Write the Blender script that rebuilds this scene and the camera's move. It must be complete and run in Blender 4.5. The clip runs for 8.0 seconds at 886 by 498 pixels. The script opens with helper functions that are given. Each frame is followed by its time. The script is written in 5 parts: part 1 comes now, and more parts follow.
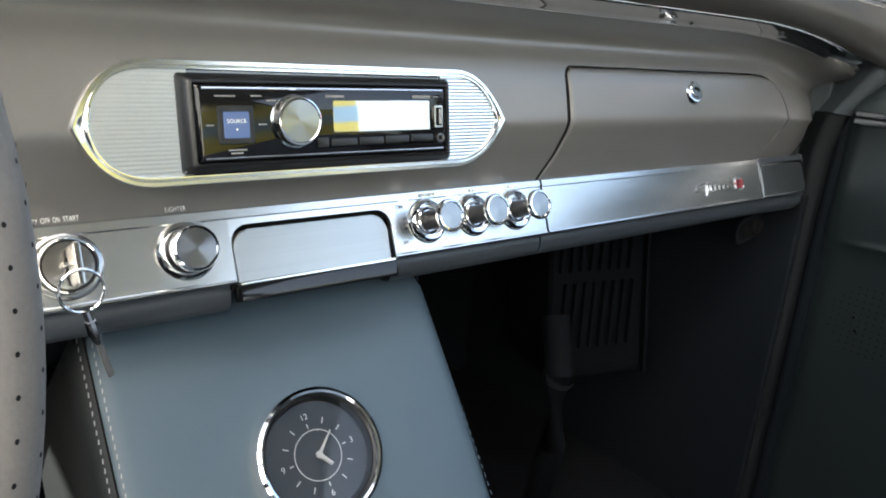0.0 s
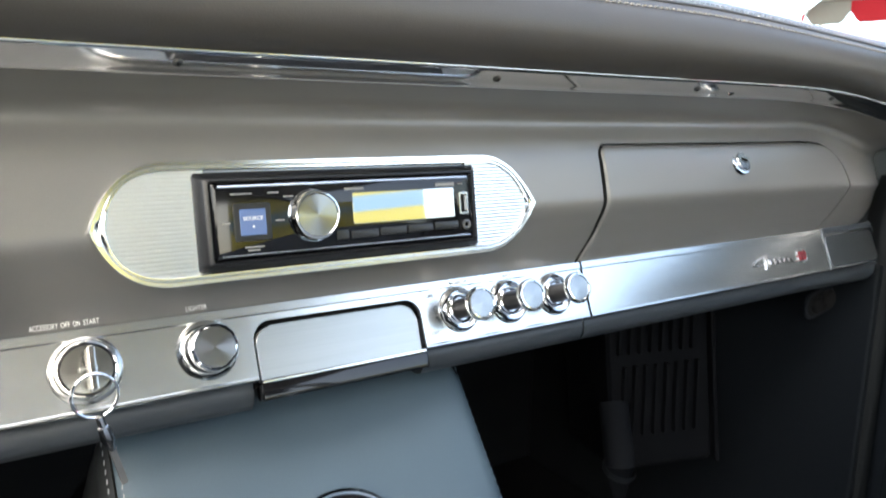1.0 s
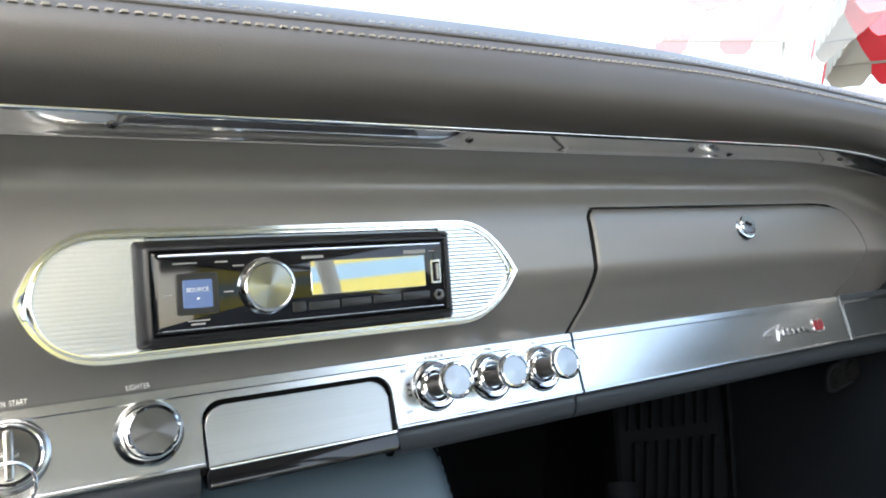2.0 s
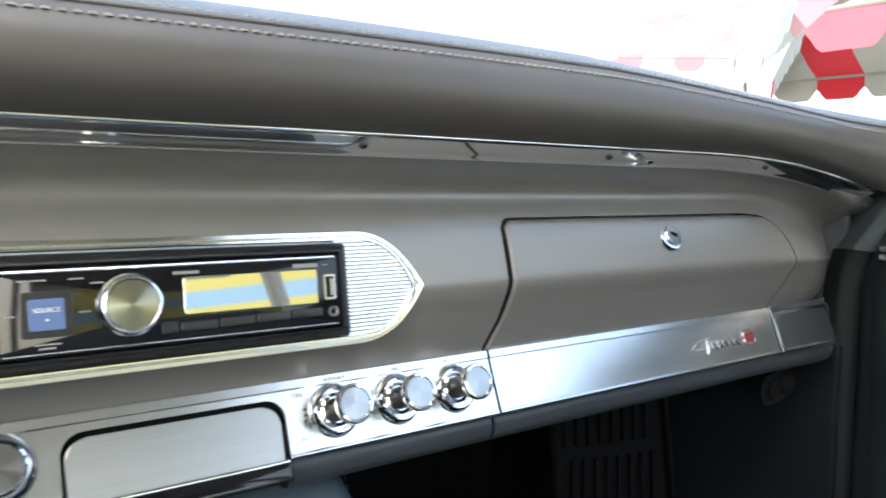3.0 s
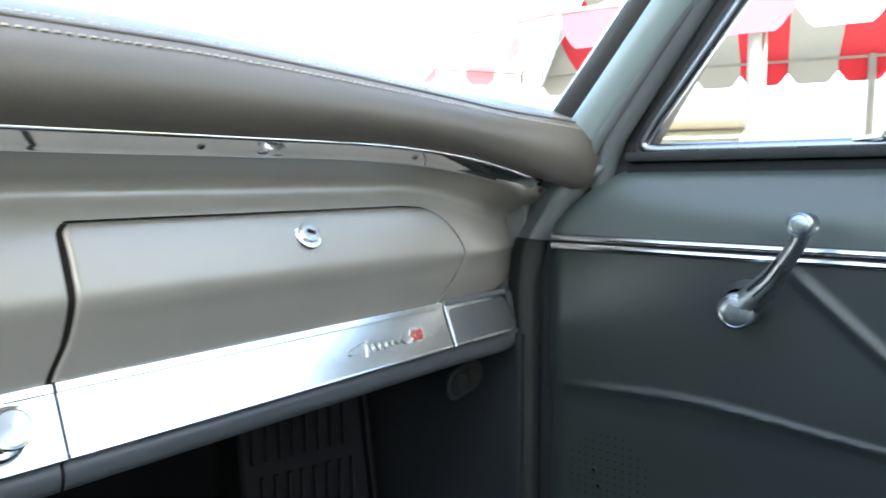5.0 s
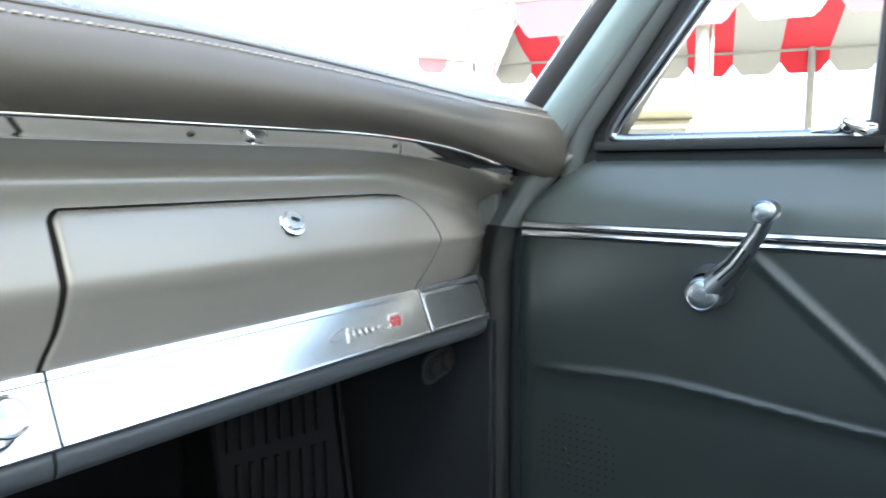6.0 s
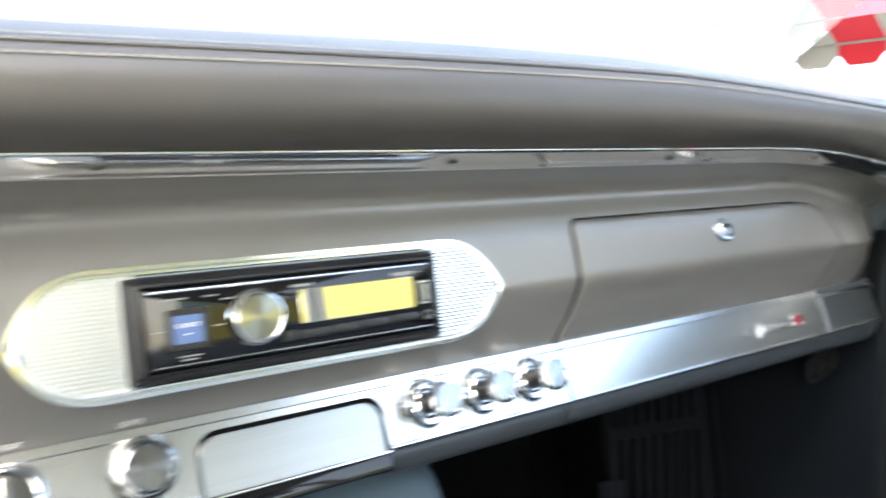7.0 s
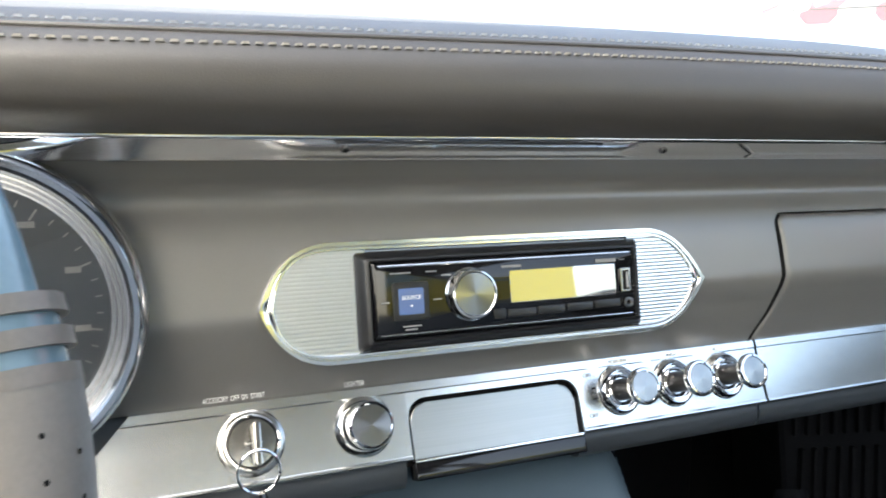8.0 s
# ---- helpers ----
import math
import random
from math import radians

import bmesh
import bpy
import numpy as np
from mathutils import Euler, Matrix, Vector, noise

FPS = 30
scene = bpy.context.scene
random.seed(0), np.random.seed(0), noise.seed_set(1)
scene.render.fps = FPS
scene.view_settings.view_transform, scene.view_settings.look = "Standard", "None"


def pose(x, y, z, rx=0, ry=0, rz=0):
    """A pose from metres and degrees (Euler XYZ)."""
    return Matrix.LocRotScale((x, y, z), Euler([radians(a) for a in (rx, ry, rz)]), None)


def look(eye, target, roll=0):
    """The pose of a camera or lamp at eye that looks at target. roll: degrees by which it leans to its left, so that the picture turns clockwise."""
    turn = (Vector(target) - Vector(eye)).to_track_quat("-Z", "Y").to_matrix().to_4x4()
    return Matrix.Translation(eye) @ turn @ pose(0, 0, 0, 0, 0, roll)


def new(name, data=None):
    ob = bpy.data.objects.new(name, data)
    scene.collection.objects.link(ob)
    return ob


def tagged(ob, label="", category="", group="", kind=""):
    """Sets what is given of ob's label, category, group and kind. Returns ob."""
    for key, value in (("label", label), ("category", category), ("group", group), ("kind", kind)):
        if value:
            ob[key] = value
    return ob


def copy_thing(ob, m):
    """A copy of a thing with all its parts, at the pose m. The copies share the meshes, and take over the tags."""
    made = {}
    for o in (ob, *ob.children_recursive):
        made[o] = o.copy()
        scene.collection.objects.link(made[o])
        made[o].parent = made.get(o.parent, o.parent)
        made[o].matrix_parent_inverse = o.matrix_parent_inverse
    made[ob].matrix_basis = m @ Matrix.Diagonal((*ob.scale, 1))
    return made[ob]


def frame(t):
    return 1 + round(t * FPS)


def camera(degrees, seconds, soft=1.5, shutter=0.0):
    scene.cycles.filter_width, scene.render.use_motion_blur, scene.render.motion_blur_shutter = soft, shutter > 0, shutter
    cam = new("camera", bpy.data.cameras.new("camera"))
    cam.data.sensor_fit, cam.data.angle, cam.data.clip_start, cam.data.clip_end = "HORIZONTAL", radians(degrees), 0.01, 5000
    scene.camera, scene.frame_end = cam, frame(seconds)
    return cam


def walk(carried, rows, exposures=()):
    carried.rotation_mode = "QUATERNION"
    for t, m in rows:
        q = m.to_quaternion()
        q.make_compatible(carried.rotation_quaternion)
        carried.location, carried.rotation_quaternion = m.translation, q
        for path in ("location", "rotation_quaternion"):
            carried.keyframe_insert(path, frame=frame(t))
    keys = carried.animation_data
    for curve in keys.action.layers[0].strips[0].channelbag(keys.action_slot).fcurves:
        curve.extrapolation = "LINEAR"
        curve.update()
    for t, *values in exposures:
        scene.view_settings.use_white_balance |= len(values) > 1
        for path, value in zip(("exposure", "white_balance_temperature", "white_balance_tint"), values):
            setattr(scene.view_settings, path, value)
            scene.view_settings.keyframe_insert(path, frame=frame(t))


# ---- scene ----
# ---- camera ----
LENS = 63.89
PATH = [
    (0, (-0.2248, -0.4050, 0.6825), (0.0784, -0.0353, 0.5362), 4.43),
    (0.5, (-0.2111, -0.4107, 0.6826), (0.0739, -0.0203, 0.5548), 2.41),
    (1, (-0.1922, -0.4071, 0.6857), (0.0775, 0.0032, 0.5914), 1.00),
    (1.5, (-0.1715, -0.3986, 0.6803), (0.0841, 0.0265, 0.6172), 0.75),
    (1.7, (-0.1593, -0.3962, 0.6853), (0.0962, 0.0297, 0.6274), 0.68),
    (2.8, (-0.1123, -0.4019, 0.6836), (0.1620, 0.0145, 0.6465), 0.34),
    (3, (-0.0966, -0.3933, 0.6818), (0.1837, 0.0188, 0.6416), 0.37),
    (3.5, (-0.0492, -0.4021, 0.6861), (0.2562, -0.0089, 0.6397), 0.36),
    (4, (-0.0177, -0.4100, 0.6876), (0.3175, -0.0417, 0.6432), 0.38),
    (4.5, (0.0106, -0.4153, 0.6818), (0.3703, -0.0715, 0.6325), 0.12),
    (4.8, (0.0368, -0.4328, 0.6870), (0.4071, -0.1007, 0.6356), -0.18),
    (5, (0.0494, -0.4328, 0.6860), (0.4313, -0.1137, 0.6378), -0.28),
    (5.2, (0.0554, -0.4328, 0.6861), (0.4466, -0.1256, 0.6351), 0.15),
    (5.75, (0.0459, -0.4292, 0.6862), (0.4504, -0.1404, 0.6319), -0.19),
    (6.3, (-0.0157, -0.4097, 0.6864), (0.3719, -0.0991, 0.6287), -0.53),
    (6.4, (-0.0339, -0.4057, 0.6826), (0.3424, -0.0807, 0.6299), -1.37),
    (6.5, (-0.0549, -0.4013, 0.6837), (0.3075, -0.0607, 0.6322), -2.15),
    (6.7, (-0.0923, -0.3927, 0.6898), (0.2383, -0.0210, 0.6399), -1.81),
    (6.9, (-0.1304, -0.3973, 0.6984), (0.1619, 0.0050, 0.6460), -1.72),
    (7, (-0.1501, -0.3961, 0.7030), (0.1199, 0.0210, 0.6471), -1.38),
    (7.2, (-0.1800, -0.3932, 0.7029), (0.0491, 0.0476, 0.6471), -1.24),
    (7.5, (-0.1815, -0.3900, 0.7074), (0.0213, 0.0626, 0.6444), -0.24),
    (8, (-0.1921, -0.3902, 0.7028), (-0.0102, 0.0712, 0.6398), -0.12),
]
cam = camera(LENS, 8.0, soft=1.8, shutter=0.4)
walk(cam, [(t, look(eye, target, roll)) for t, eye, target, roll in PATH], exposures=[(0.0, 2.53, 6430, 4), (0.5, 2.80, 6430, 4), (1.0, 2.84, 6415, 4), (1.5, 2.79, 6400, 4), (3.5, 2.73, 6290, 3), (4.5, 3.05, 6190, 0), (5.0, 3.46, 6190, 0), (5.75, 3.56, 6190, 0), (6.5, 3.67, 6280, 1), (7.0, 3.20, 6380, 4), (7.5, 2.82, 6390, 4), (8.0, 2.62, 6390, 4)])

# ---- world and sun ----
SUN_ELEVATION, SUN_AZIMUTH = radians(42), radians(208)
world = bpy.data.worlds.new("daylight")
scene.world = world
world.use_nodes = True
_nt = world.node_tree
_sky = _nt.nodes.new("ShaderNodeTexSky")
_sky.sky_type, _sky.sun_disc = "NISHITA", False
_sky.sun_elevation, _sky.sun_rotation = SUN_ELEVATION, SUN_AZIMUTH
_sky.air_density, _sky.dust_density = 1.0, 4.2
_bg = _nt.nodes["Background"]
_nt.links.new(_sky.outputs["Color"], _bg.inputs["Color"])
_bg.inputs["Strength"].default_value = 0.13
_lamp = bpy.data.lights.new("sun", "SUN")
_lamp.energy, _lamp.angle, _lamp.color = 4.8, radians(0.5), (1.0, 0.95, 0.87)
sun = new("sun", _lamp)
_way = Vector((math.sin(SUN_AZIMUTH) * math.cos(SUN_ELEVATION), math.cos(SUN_AZIMUTH) * math.cos(SUN_ELEVATION), math.sin(SUN_ELEVATION)))
sun.matrix_world = look(tuple(_way * 20), (0, 0, 0))


# ---- materials ----
def material(name, color, rough=0.5, metal=0.0, vary=0.12, grain=900.0, bump=0.08, big=9.0, coat=0.0, spec=0.5, rvary=0.1, stretch=(1, 1, 1), coat_rough=0.2):
    """A surface with colour and roughness that vary at two scales, and fine relief."""
    m = bpy.data.materials.new(name)
    m.use_nodes = True
    nt = m.node_tree
    b = nt.nodes["Principled BSDF"]
    b.inputs["Metallic"].default_value = metal
    b.inputs["Coat Weight"].default_value = coat
    b.inputs["Coat Roughness"].default_value = coat_rough
    b.inputs["Specular IOR Level"].default_value = spec
    tc = nt.nodes.new("ShaderNodeTexCoord")
    mp = nt.nodes.new("ShaderNodeMapping")
    mp.inputs["Scale"].default_value = stretch
    nt.links.new(tc.outputs["Object"], mp.inputs["Vector"])
    n1 = nt.nodes.new("ShaderNodeTexNoise")
    n1.inputs["Scale"].default_value, n1.inputs["Detail"].default_value = big, 5
    n2 = nt.nodes.new("ShaderNodeTexNoise")
    n2.inputs["Scale"].default_value, n2.inputs["Detail"].default_value = grain, 3
    for n in (n1, n2):
        nt.links.new(mp.outputs["Vector"], n.inputs["Vector"])
    mix = nt.nodes.new("ShaderNodeMath")
    mix.operation = "MULTIPLY_ADD"
    nt.links.new(n2.outputs["Fac"], mix.inputs[0])
    mix.inputs[1].default_value = 0.5
    nt.links.new(n1.outputs["Fac"], mix.inputs[2])
    ramp = nt.nodes.new("ShaderNodeMapRange")
    ramp.inputs["From Min"].default_value, ramp.inputs["From Max"].default_value = 0.45, 1.05
    ramp.inputs["To Min"].default_value, ramp.inputs["To Max"].default_value = 1 - vary, 1 + vary
    nt.links.new(mix.outputs[0], ramp.inputs["Value"])
    col = nt.nodes.new("ShaderNodeVectorMath")
    col.operation = "SCALE"
    col.inputs[0].default_value = color
    nt.links.new(ramp.outputs[0], col.inputs["Scale"])
    nt.links.new(col.outputs[0], b.inputs["Base Color"])
    rr = nt.nodes.new("ShaderNodeMapRange")
    rr.inputs["From Min"].default_value, rr.inputs["From Max"].default_value = 0.3, 0.7
    rr.inputs["To Min"].default_value, rr.inputs["To Max"].default_value = max(0.01, rough - rvary * rough), min(1, rough + rvary * rough)
    nt.links.new(n1.outputs["Fac"], rr.inputs["Value"])
    nt.links.new(rr.outputs[0], b.inputs["Roughness"])
    if bump > 0:
        bp = nt.nodes.new("ShaderNodeBump")
        bp.inputs["Strength"].default_value, bp.inputs["Distance"].default_value = bump, 0.0006
        nt.links.new(n2.outputs["Fac"], bp.inputs["Height"])
        nt.links.new(bp.outputs[0], b.inputs["Normal"])
    return m


def turned_metal(name, color, rough):
    """Spun aluminium: fine rings about the local z axis, with an anisotropic sheen."""
    m = material(name, color, rough, 1.0, vary=0.02, grain=2500, bump=0.0, rvary=0.0)
    nt = m.node_tree
    b = nt.nodes["Principled BSDF"]
    b.inputs["Anisotropic"].default_value = 0.95
    b.inputs["Anisotropic Rotation"].default_value = 0.25
    tan = nt.nodes.new("ShaderNodeTangent")
    tan.direction_type, tan.axis = "RADIAL", "Z"
    nt.links.new(tan.outputs[0], b.inputs["Tangent"])
    return m


def brushed_metal(name, color, rough, vary, stretch, big):
    """Metal brushed along the dashboard, so that its sheen spreads up and down."""
    m = material(name, color, rough, 1.0, vary=vary, grain=260, bump=0.05, stretch=stretch, big=big)
    nt = m.node_tree
    nt.nodes["Principled BSDF"].inputs["Anisotropic"].default_value = 0.3
    tan = nt.nodes.new("ShaderNodeTangent")
    tan.direction_type, tan.axis = "RADIAL", "X"
    nt.links.new(tan.outputs[0], nt.nodes["Principled BSDF"].inputs["Tangent"])
    return m


def glass(name, color=(1, 1, 1), rough=0.0):
    m = bpy.data.materials.new(name)
    m.use_nodes = True
    b = m.node_tree.nodes["Principled BSDF"]
    b.inputs["Base Color"].default_value = (*color, 1)
    b.inputs["Roughness"].default_value, b.inputs["Transmission Weight"].default_value, b.inputs["IOR"].default_value = rough, 1.0, 1.02
    return m


def glow(name, color, strength):
    m = bpy.data.materials.new(name)
    m.use_nodes = True
    b = m.node_tree.nodes["Principled BSDF"]
    b.inputs["Base Color"].default_value = (*[c * 0.3 for c in color], 1)
    b.inputs["Roughness"].default_value = 0.15
    b.inputs["Emission Color"].default_value, b.inputs["Emission Strength"].default_value = (*color, 1), strength
    return m


DASH = material("dash_vinyl", (0.156, 0.150, 0.143), 0.36, vary=0.08, rvary=0.10, grain=1400, bump=0.10, coat=0.8, spec=0.6, coat_rough=0.30)
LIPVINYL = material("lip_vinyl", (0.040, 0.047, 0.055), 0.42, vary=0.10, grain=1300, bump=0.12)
PAD = material("pad_vinyl", (0.065, 0.060, 0.056), 0.40, vary=0.12, grain=1100, bump=0.16)
# The blue tint of this leather puts reflected sky light into the base.
CONSOLE = material("sky_tinted_console_leather", (0.062, 0.092, 0.116), 0.48, vary=0.10, grain=1200, bump=0.14)
DOORVINYL = material("door_vinyl", (0.0165, 0.0215, 0.0215), 0.34, vary=0.12, grain=1300, bump=0.06, spec=0.42)
# Door vinyl with the window's light on the upper panel put into a lighter base.
UPPERVINYL = material("lit_upper_door_vinyl", (0.043, 0.055, 0.056), 0.33, vary=0.10, grain=1300, bump=0.05)
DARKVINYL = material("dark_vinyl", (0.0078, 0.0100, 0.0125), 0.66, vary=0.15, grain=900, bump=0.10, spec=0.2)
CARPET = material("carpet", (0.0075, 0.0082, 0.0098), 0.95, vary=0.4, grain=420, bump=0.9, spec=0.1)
SEAT = material("seat_leather", (0.42, 0.415, 0.40), 0.5, vary=0.1, grain=700, bump=0.15)
HEADLINER = material("headliner_cloth", (0.18, 0.18, 0.162), 0.9, vary=0.1, grain=700, bump=0.3)
GREYTRIM = material("grey_trim_cloth", (0.11, 0.11, 0.10), 0.9, vary=0.1, grain=700, bump=0.3)
THREAD = material("thread", (0.25, 0.23, 0.20), 0.8, vary=0.2, grain=2500, bump=0.3)
CHROME = material("chrome", (0.86, 0.86, 0.87), 0.07, 1.0, vary=0.03, grain=600, bump=0.0, rvary=0.5)
RIMCHROME = material("bezel_chrome", (0.84, 0.84, 0.83), 0.13, 1.0, vary=0.03, grain=600, bump=0.0, rvary=0.3)
SATIN = material("satin_chrome", (0.82, 0.82, 0.83), 0.20, 1.0, vary=0.05, grain=900, bump=0.02)
RIBMETAL = material("ribbed_bright_metal", (0.94, 0.94, 0.92), 0.30, 1.0, vary=0.04, grain=700, bump=0.0)
CRANKMETAL = material("dull_chrome", (0.30, 0.335, 0.36), 0.30, 1.0, vary=0.08, grain=900, bump=0.03)
BRUSHED = brushed_metal("brushed_aluminium", (0.70, 0.705, 0.69), 0.24, 0.06, (0.06, 6, 6), 4.0)
ASHMETAL = brushed_metal("brushed_steel_lid", (0.46, 0.47, 0.46), 0.36, 0.12, (0.05, 5, 5), 5.0)
SPUN = turned_metal("spun_aluminium", (0.30, 0.302, 0.30), 0.20)
BLACK = material("black_plastic", (0.012, 0.012, 0.013), 0.35, vary=0.15, grain=1500, bump=0.05)
GLOSSBLACK = material("gloss_black", (0.005, 0.005, 0.006), 0.06, vary=0.1, grain=900, bump=0.0, spec=0.4)
DISPLAY = material("reflective_display", (0.50, 0.51, 0.52), 0.03, 0.85, vary=0.03, grain=900, bump=0.0)
DULLINSET = material("frosted_inset", (0.20, 0.215, 0.225), 0.42, 1.0, vary=0.15, grain=900, bump=0.03, big=30.0)
THREADGREY = material("grey_thread", (0.24, 0.25, 0.26), 0.8, vary=0.2, grain=2500, bump=0.3)
SEALGREY = material("grey_door_seal", (0.088, 0.100, 0.108), 0.4, vary=0.12, grain=1100, bump=0.15)
GAPBLACK = material("gap_black", (0.008, 0.008, 0.008), 0.9, vary=0.2, bump=0.0, spec=0.15)
RUBBER = material("black_rubber", (0.018, 0.018, 0.02), 0.55, vary=0.2, grain=700, bump=0.1)
PAINT = material("pillar_paint", (0.165, 0.208, 0.222), 0.30, vary=0.06, grain=900, bump=0.03, coat=0.4)
WHITEPRINT = material("white_print", (0.75, 0.75, 0.73), 0.5, vary=0.08, bump=0.0)
GREYPRINT = material("silver_grey_print", (0.30, 0.30, 0.29), 0.5, vary=0.12, bump=0.0)
FOBSTEEL = material("brushed_fob_steel", (0.16, 0.16, 0.155), 0.42, 0.6, vary=0.12, grain=900, bump=0.05)
PALEPRINT = material("pale_print", (0.20, 0.20, 0.195), 0.5, vary=0.08, bump=0.0)
DIAL = material("gauge_dial", (0.028, 0.036, 0.045), 0.4, vary=0.12, grain=1200, bump=0.02)
LEATHER = material("wheel_leather", (0.185, 0.168, 0.150), 0.42, vary=0.14, grain=900, bump=0.22)
REDENAMEL = material("red_enamel", (0.20, 0.025, 0.032), 0.2, vary=0.1, bump=0.0, coat=0.5)
# Dark rim lacquer; its blue base paints in the reflected sky.
RIMSKY = material("sky_tinted_lacquer", (0.16, 0.24, 0.29), 0.18, vary=0.1, grain=700, bump=0.03, coat=0.6)
YELLOWWALL = material("yellow_plaster", (0.78, 0.62, 0.10), 0.85, vary=0.08, grain=30, bump=0.2, big=0.6)
BLUEWALL = material("blue_plaster", (0.33, 0.52, 0.66), 0.85, vary=0.08, grain=30, bump=0.2, big=0.6)
FRAMEMETAL = material("dull_frame_chrome", (0.25, 0.26, 0.28), 0.26, 1.0, vary=0.1, grain=500, bump=0.04)
SCREWMETAL = material("worn_screw_steel", (0.17, 0.165, 0.16), 0.38, 1.0, vary=0.2, grain=900, bump=0.05)
KEYMETAL = material("key_nickel", (0.42, 0.41, 0.39), 0.22, 1.0, vary=0.1, grain=900, bump=0.05)
CONCRETE = material("concrete", (0.44, 0.43, 0.405), 0.9, vary=0.15, grain=60, bump=0.4, big=0.5)
# White cloth typed as grey: the shade under the near tent is in its base.
CANVASSHADED = material("shaded_white_canvas", (0.18, 0.182, 0.169), 0.9, spec=0.15, vary=0.06, grain=120, bump=0.2, big=1.0)
CANVASRED = material("red_canvas", (0.26, 0.016, 0.024), 0.9, spec=0.15, vary=0.08, grain=120, bump=0.2, big=1.0)
# Far tent's white and red, paled to paint in the bright haze before it.
CANVASPALE = material("hazed_white_canvas", (0.62, 0.62, 0.60), 0.9, spec=0.15, vary=0.06, grain=120, bump=0.2, big=1.0)
CANVASHAZY = material("hazed_red_canvas", (0.50, 0.15, 0.18), 0.85, vary=0.12, grain=120, bump=0.2, big=1.0)
# Lighter copy of the red canvas; sunlight on the near valance is in its colour.
VALANCEPINK = material("sunlit_red_valance", (0.33, 0.045, 0.062), 0.9, spec=0.15, vary=0.12, grain=120, bump=0.2, big=1.0)
# White poles, darkened to grey to paint in the canopy's shade.
POLESHADED = material("shaded_white_pole", (0.125, 0.125, 0.118), 0.4, vary=0.05, grain=60, bump=0.05)
TAN = material("tan_paint", (0.055, 0.048, 0.032), 0.35, vary=0.06, grain=60, bump=0.02, coat=0.3)
BARGREY = material("grey_bar", (0.10, 0.098, 0.088), 0.5, vary=0.1, grain=60, bump=0.05)
CREAM = material("cream_paint", (0.20, 0.19, 0.14), 0.5, vary=0.06, grain=60, bump=0.02)
# Charcoal vinyl, deepened so that its colour also holds the console side's shade.
CONSOLESIDE = material("shaded_charcoal_vinyl", (0.016, 0.019, 0.021), 0.62, vary=0.12, grain=1200, bump=0.14)
# Near-black bases: the footwell's shade is put into the heater's colours.
FOOTBLACK = material("footwell_shade_black", (0.0046, 0.0055, 0.0070), 0.8, vary=0.2, grain=900, bump=0.1, spec=0.1)
FOOTGREY = material("footwell_shade_grey", (0.0042, 0.0050, 0.0064), 0.8, vary=0.2, grain=900, bump=0.1, spec=0.12)
HOLEBROWN = material("speaker_cloth", (0.012, 0.011, 0.010), 0.9, vary=0.3, grain=900, bump=0.0, spec=0.1)
SEALBLACK = material("door_seal_rubber", (0.010, 0.0115, 0.0125), 0.6, vary=0.2, grain=700, bump=0.1, spec=0.25)
KNOBRING = material("polished_knob_edge", (0.72, 0.72, 0.70), 0.16, 1.0, vary=0.04, grain=900, bump=0.0)
RINGMETAL = material("worn_ring_metal", (0.20, 0.175, 0.15), 0.4, 0.4, vary=0.2, grain=600, bump=0.1)
SCREENBLUE = glow("blue_button_light", (0.15, 0.24, 0.52), 0.06)
CLEAR = glass("clear_glass")
DUSTYGLASS = glass("dusty_windscreen_glass")
_nt = DUSTYGLASS.node_tree
_dust, _mixs = _nt.nodes.new("ShaderNodeBsdfTranslucent"), _nt.nodes.new("ShaderNodeMixShader")
_dust.inputs["Color"].default_value = (0.8, 0.8, 0.78, 1)
_mixs.inputs[0].default_value = 0.13
_nt.links.new(_nt.nodes["Principled BSDF"].outputs[0], _mixs.inputs[1])
_nt.links.new(_dust.outputs[0], _mixs.inputs[2])
_nt.links.new(_mixs.outputs[0], _nt.nodes["Material Output"].inputs["Surface"])
LENS_GLASS = glass("gauge_glass")
LENS_GLASS.node_tree.nodes["Principled BSDF"].inputs["IOR"].default_value = 1.35


# ---- building helpers ----
def thing(name, label, category, group="", kind="", at=None):
    ob = new(name)
    if at is not None:
        ob.matrix_world = at if isinstance(at, Matrix) else Matrix.Translation(at)
    ob.empty_display_size = 0.02
    return tagged(ob, label, category, group, kind)


def mesh_of(name, bm, mat, smooth=True, sharp=35):
    bmesh.ops.recalc_face_normals(bm, faces=bm.faces)
    me = bpy.data.meshes.new(name)
    if smooth:
        limit = radians(sharp)
        for e in bm.edges:
            ok = len(e.link_faces) == 2 and e.calc_face_angle(0) < limit
            if ok and e.calc_face_angle(0) > 0.1:
                sizes = [f.calc_area() for f in e.link_faces]
                ok = max(sizes) < 25 * min(sizes)
            e.smooth = ok
        for f in bm.faces:
            f.smooth = True
    bm.to_mesh(me)
    bm.free()
    me.materials.append(mat)
    return me


def part(name, bm, mat, parent, label="", smooth=True, sharp=35):
    """One mesh under a thing or a part; its points are given in the world, or in the parent's own frame."""
    ob = new(name, mesh_of(name, bm, mat, smooth, sharp))
    ob.parent = parent
    return tagged(ob, label)


def solid(name, bm, mat, label, category, group="", kind="", smooth=True, at=None, sharp=35):
    ob = new(name, mesh_of(name, bm, mat, smooth, sharp))
    if at is not None:
        ob.matrix_world = at
    return tagged(ob, label, category, group, kind)


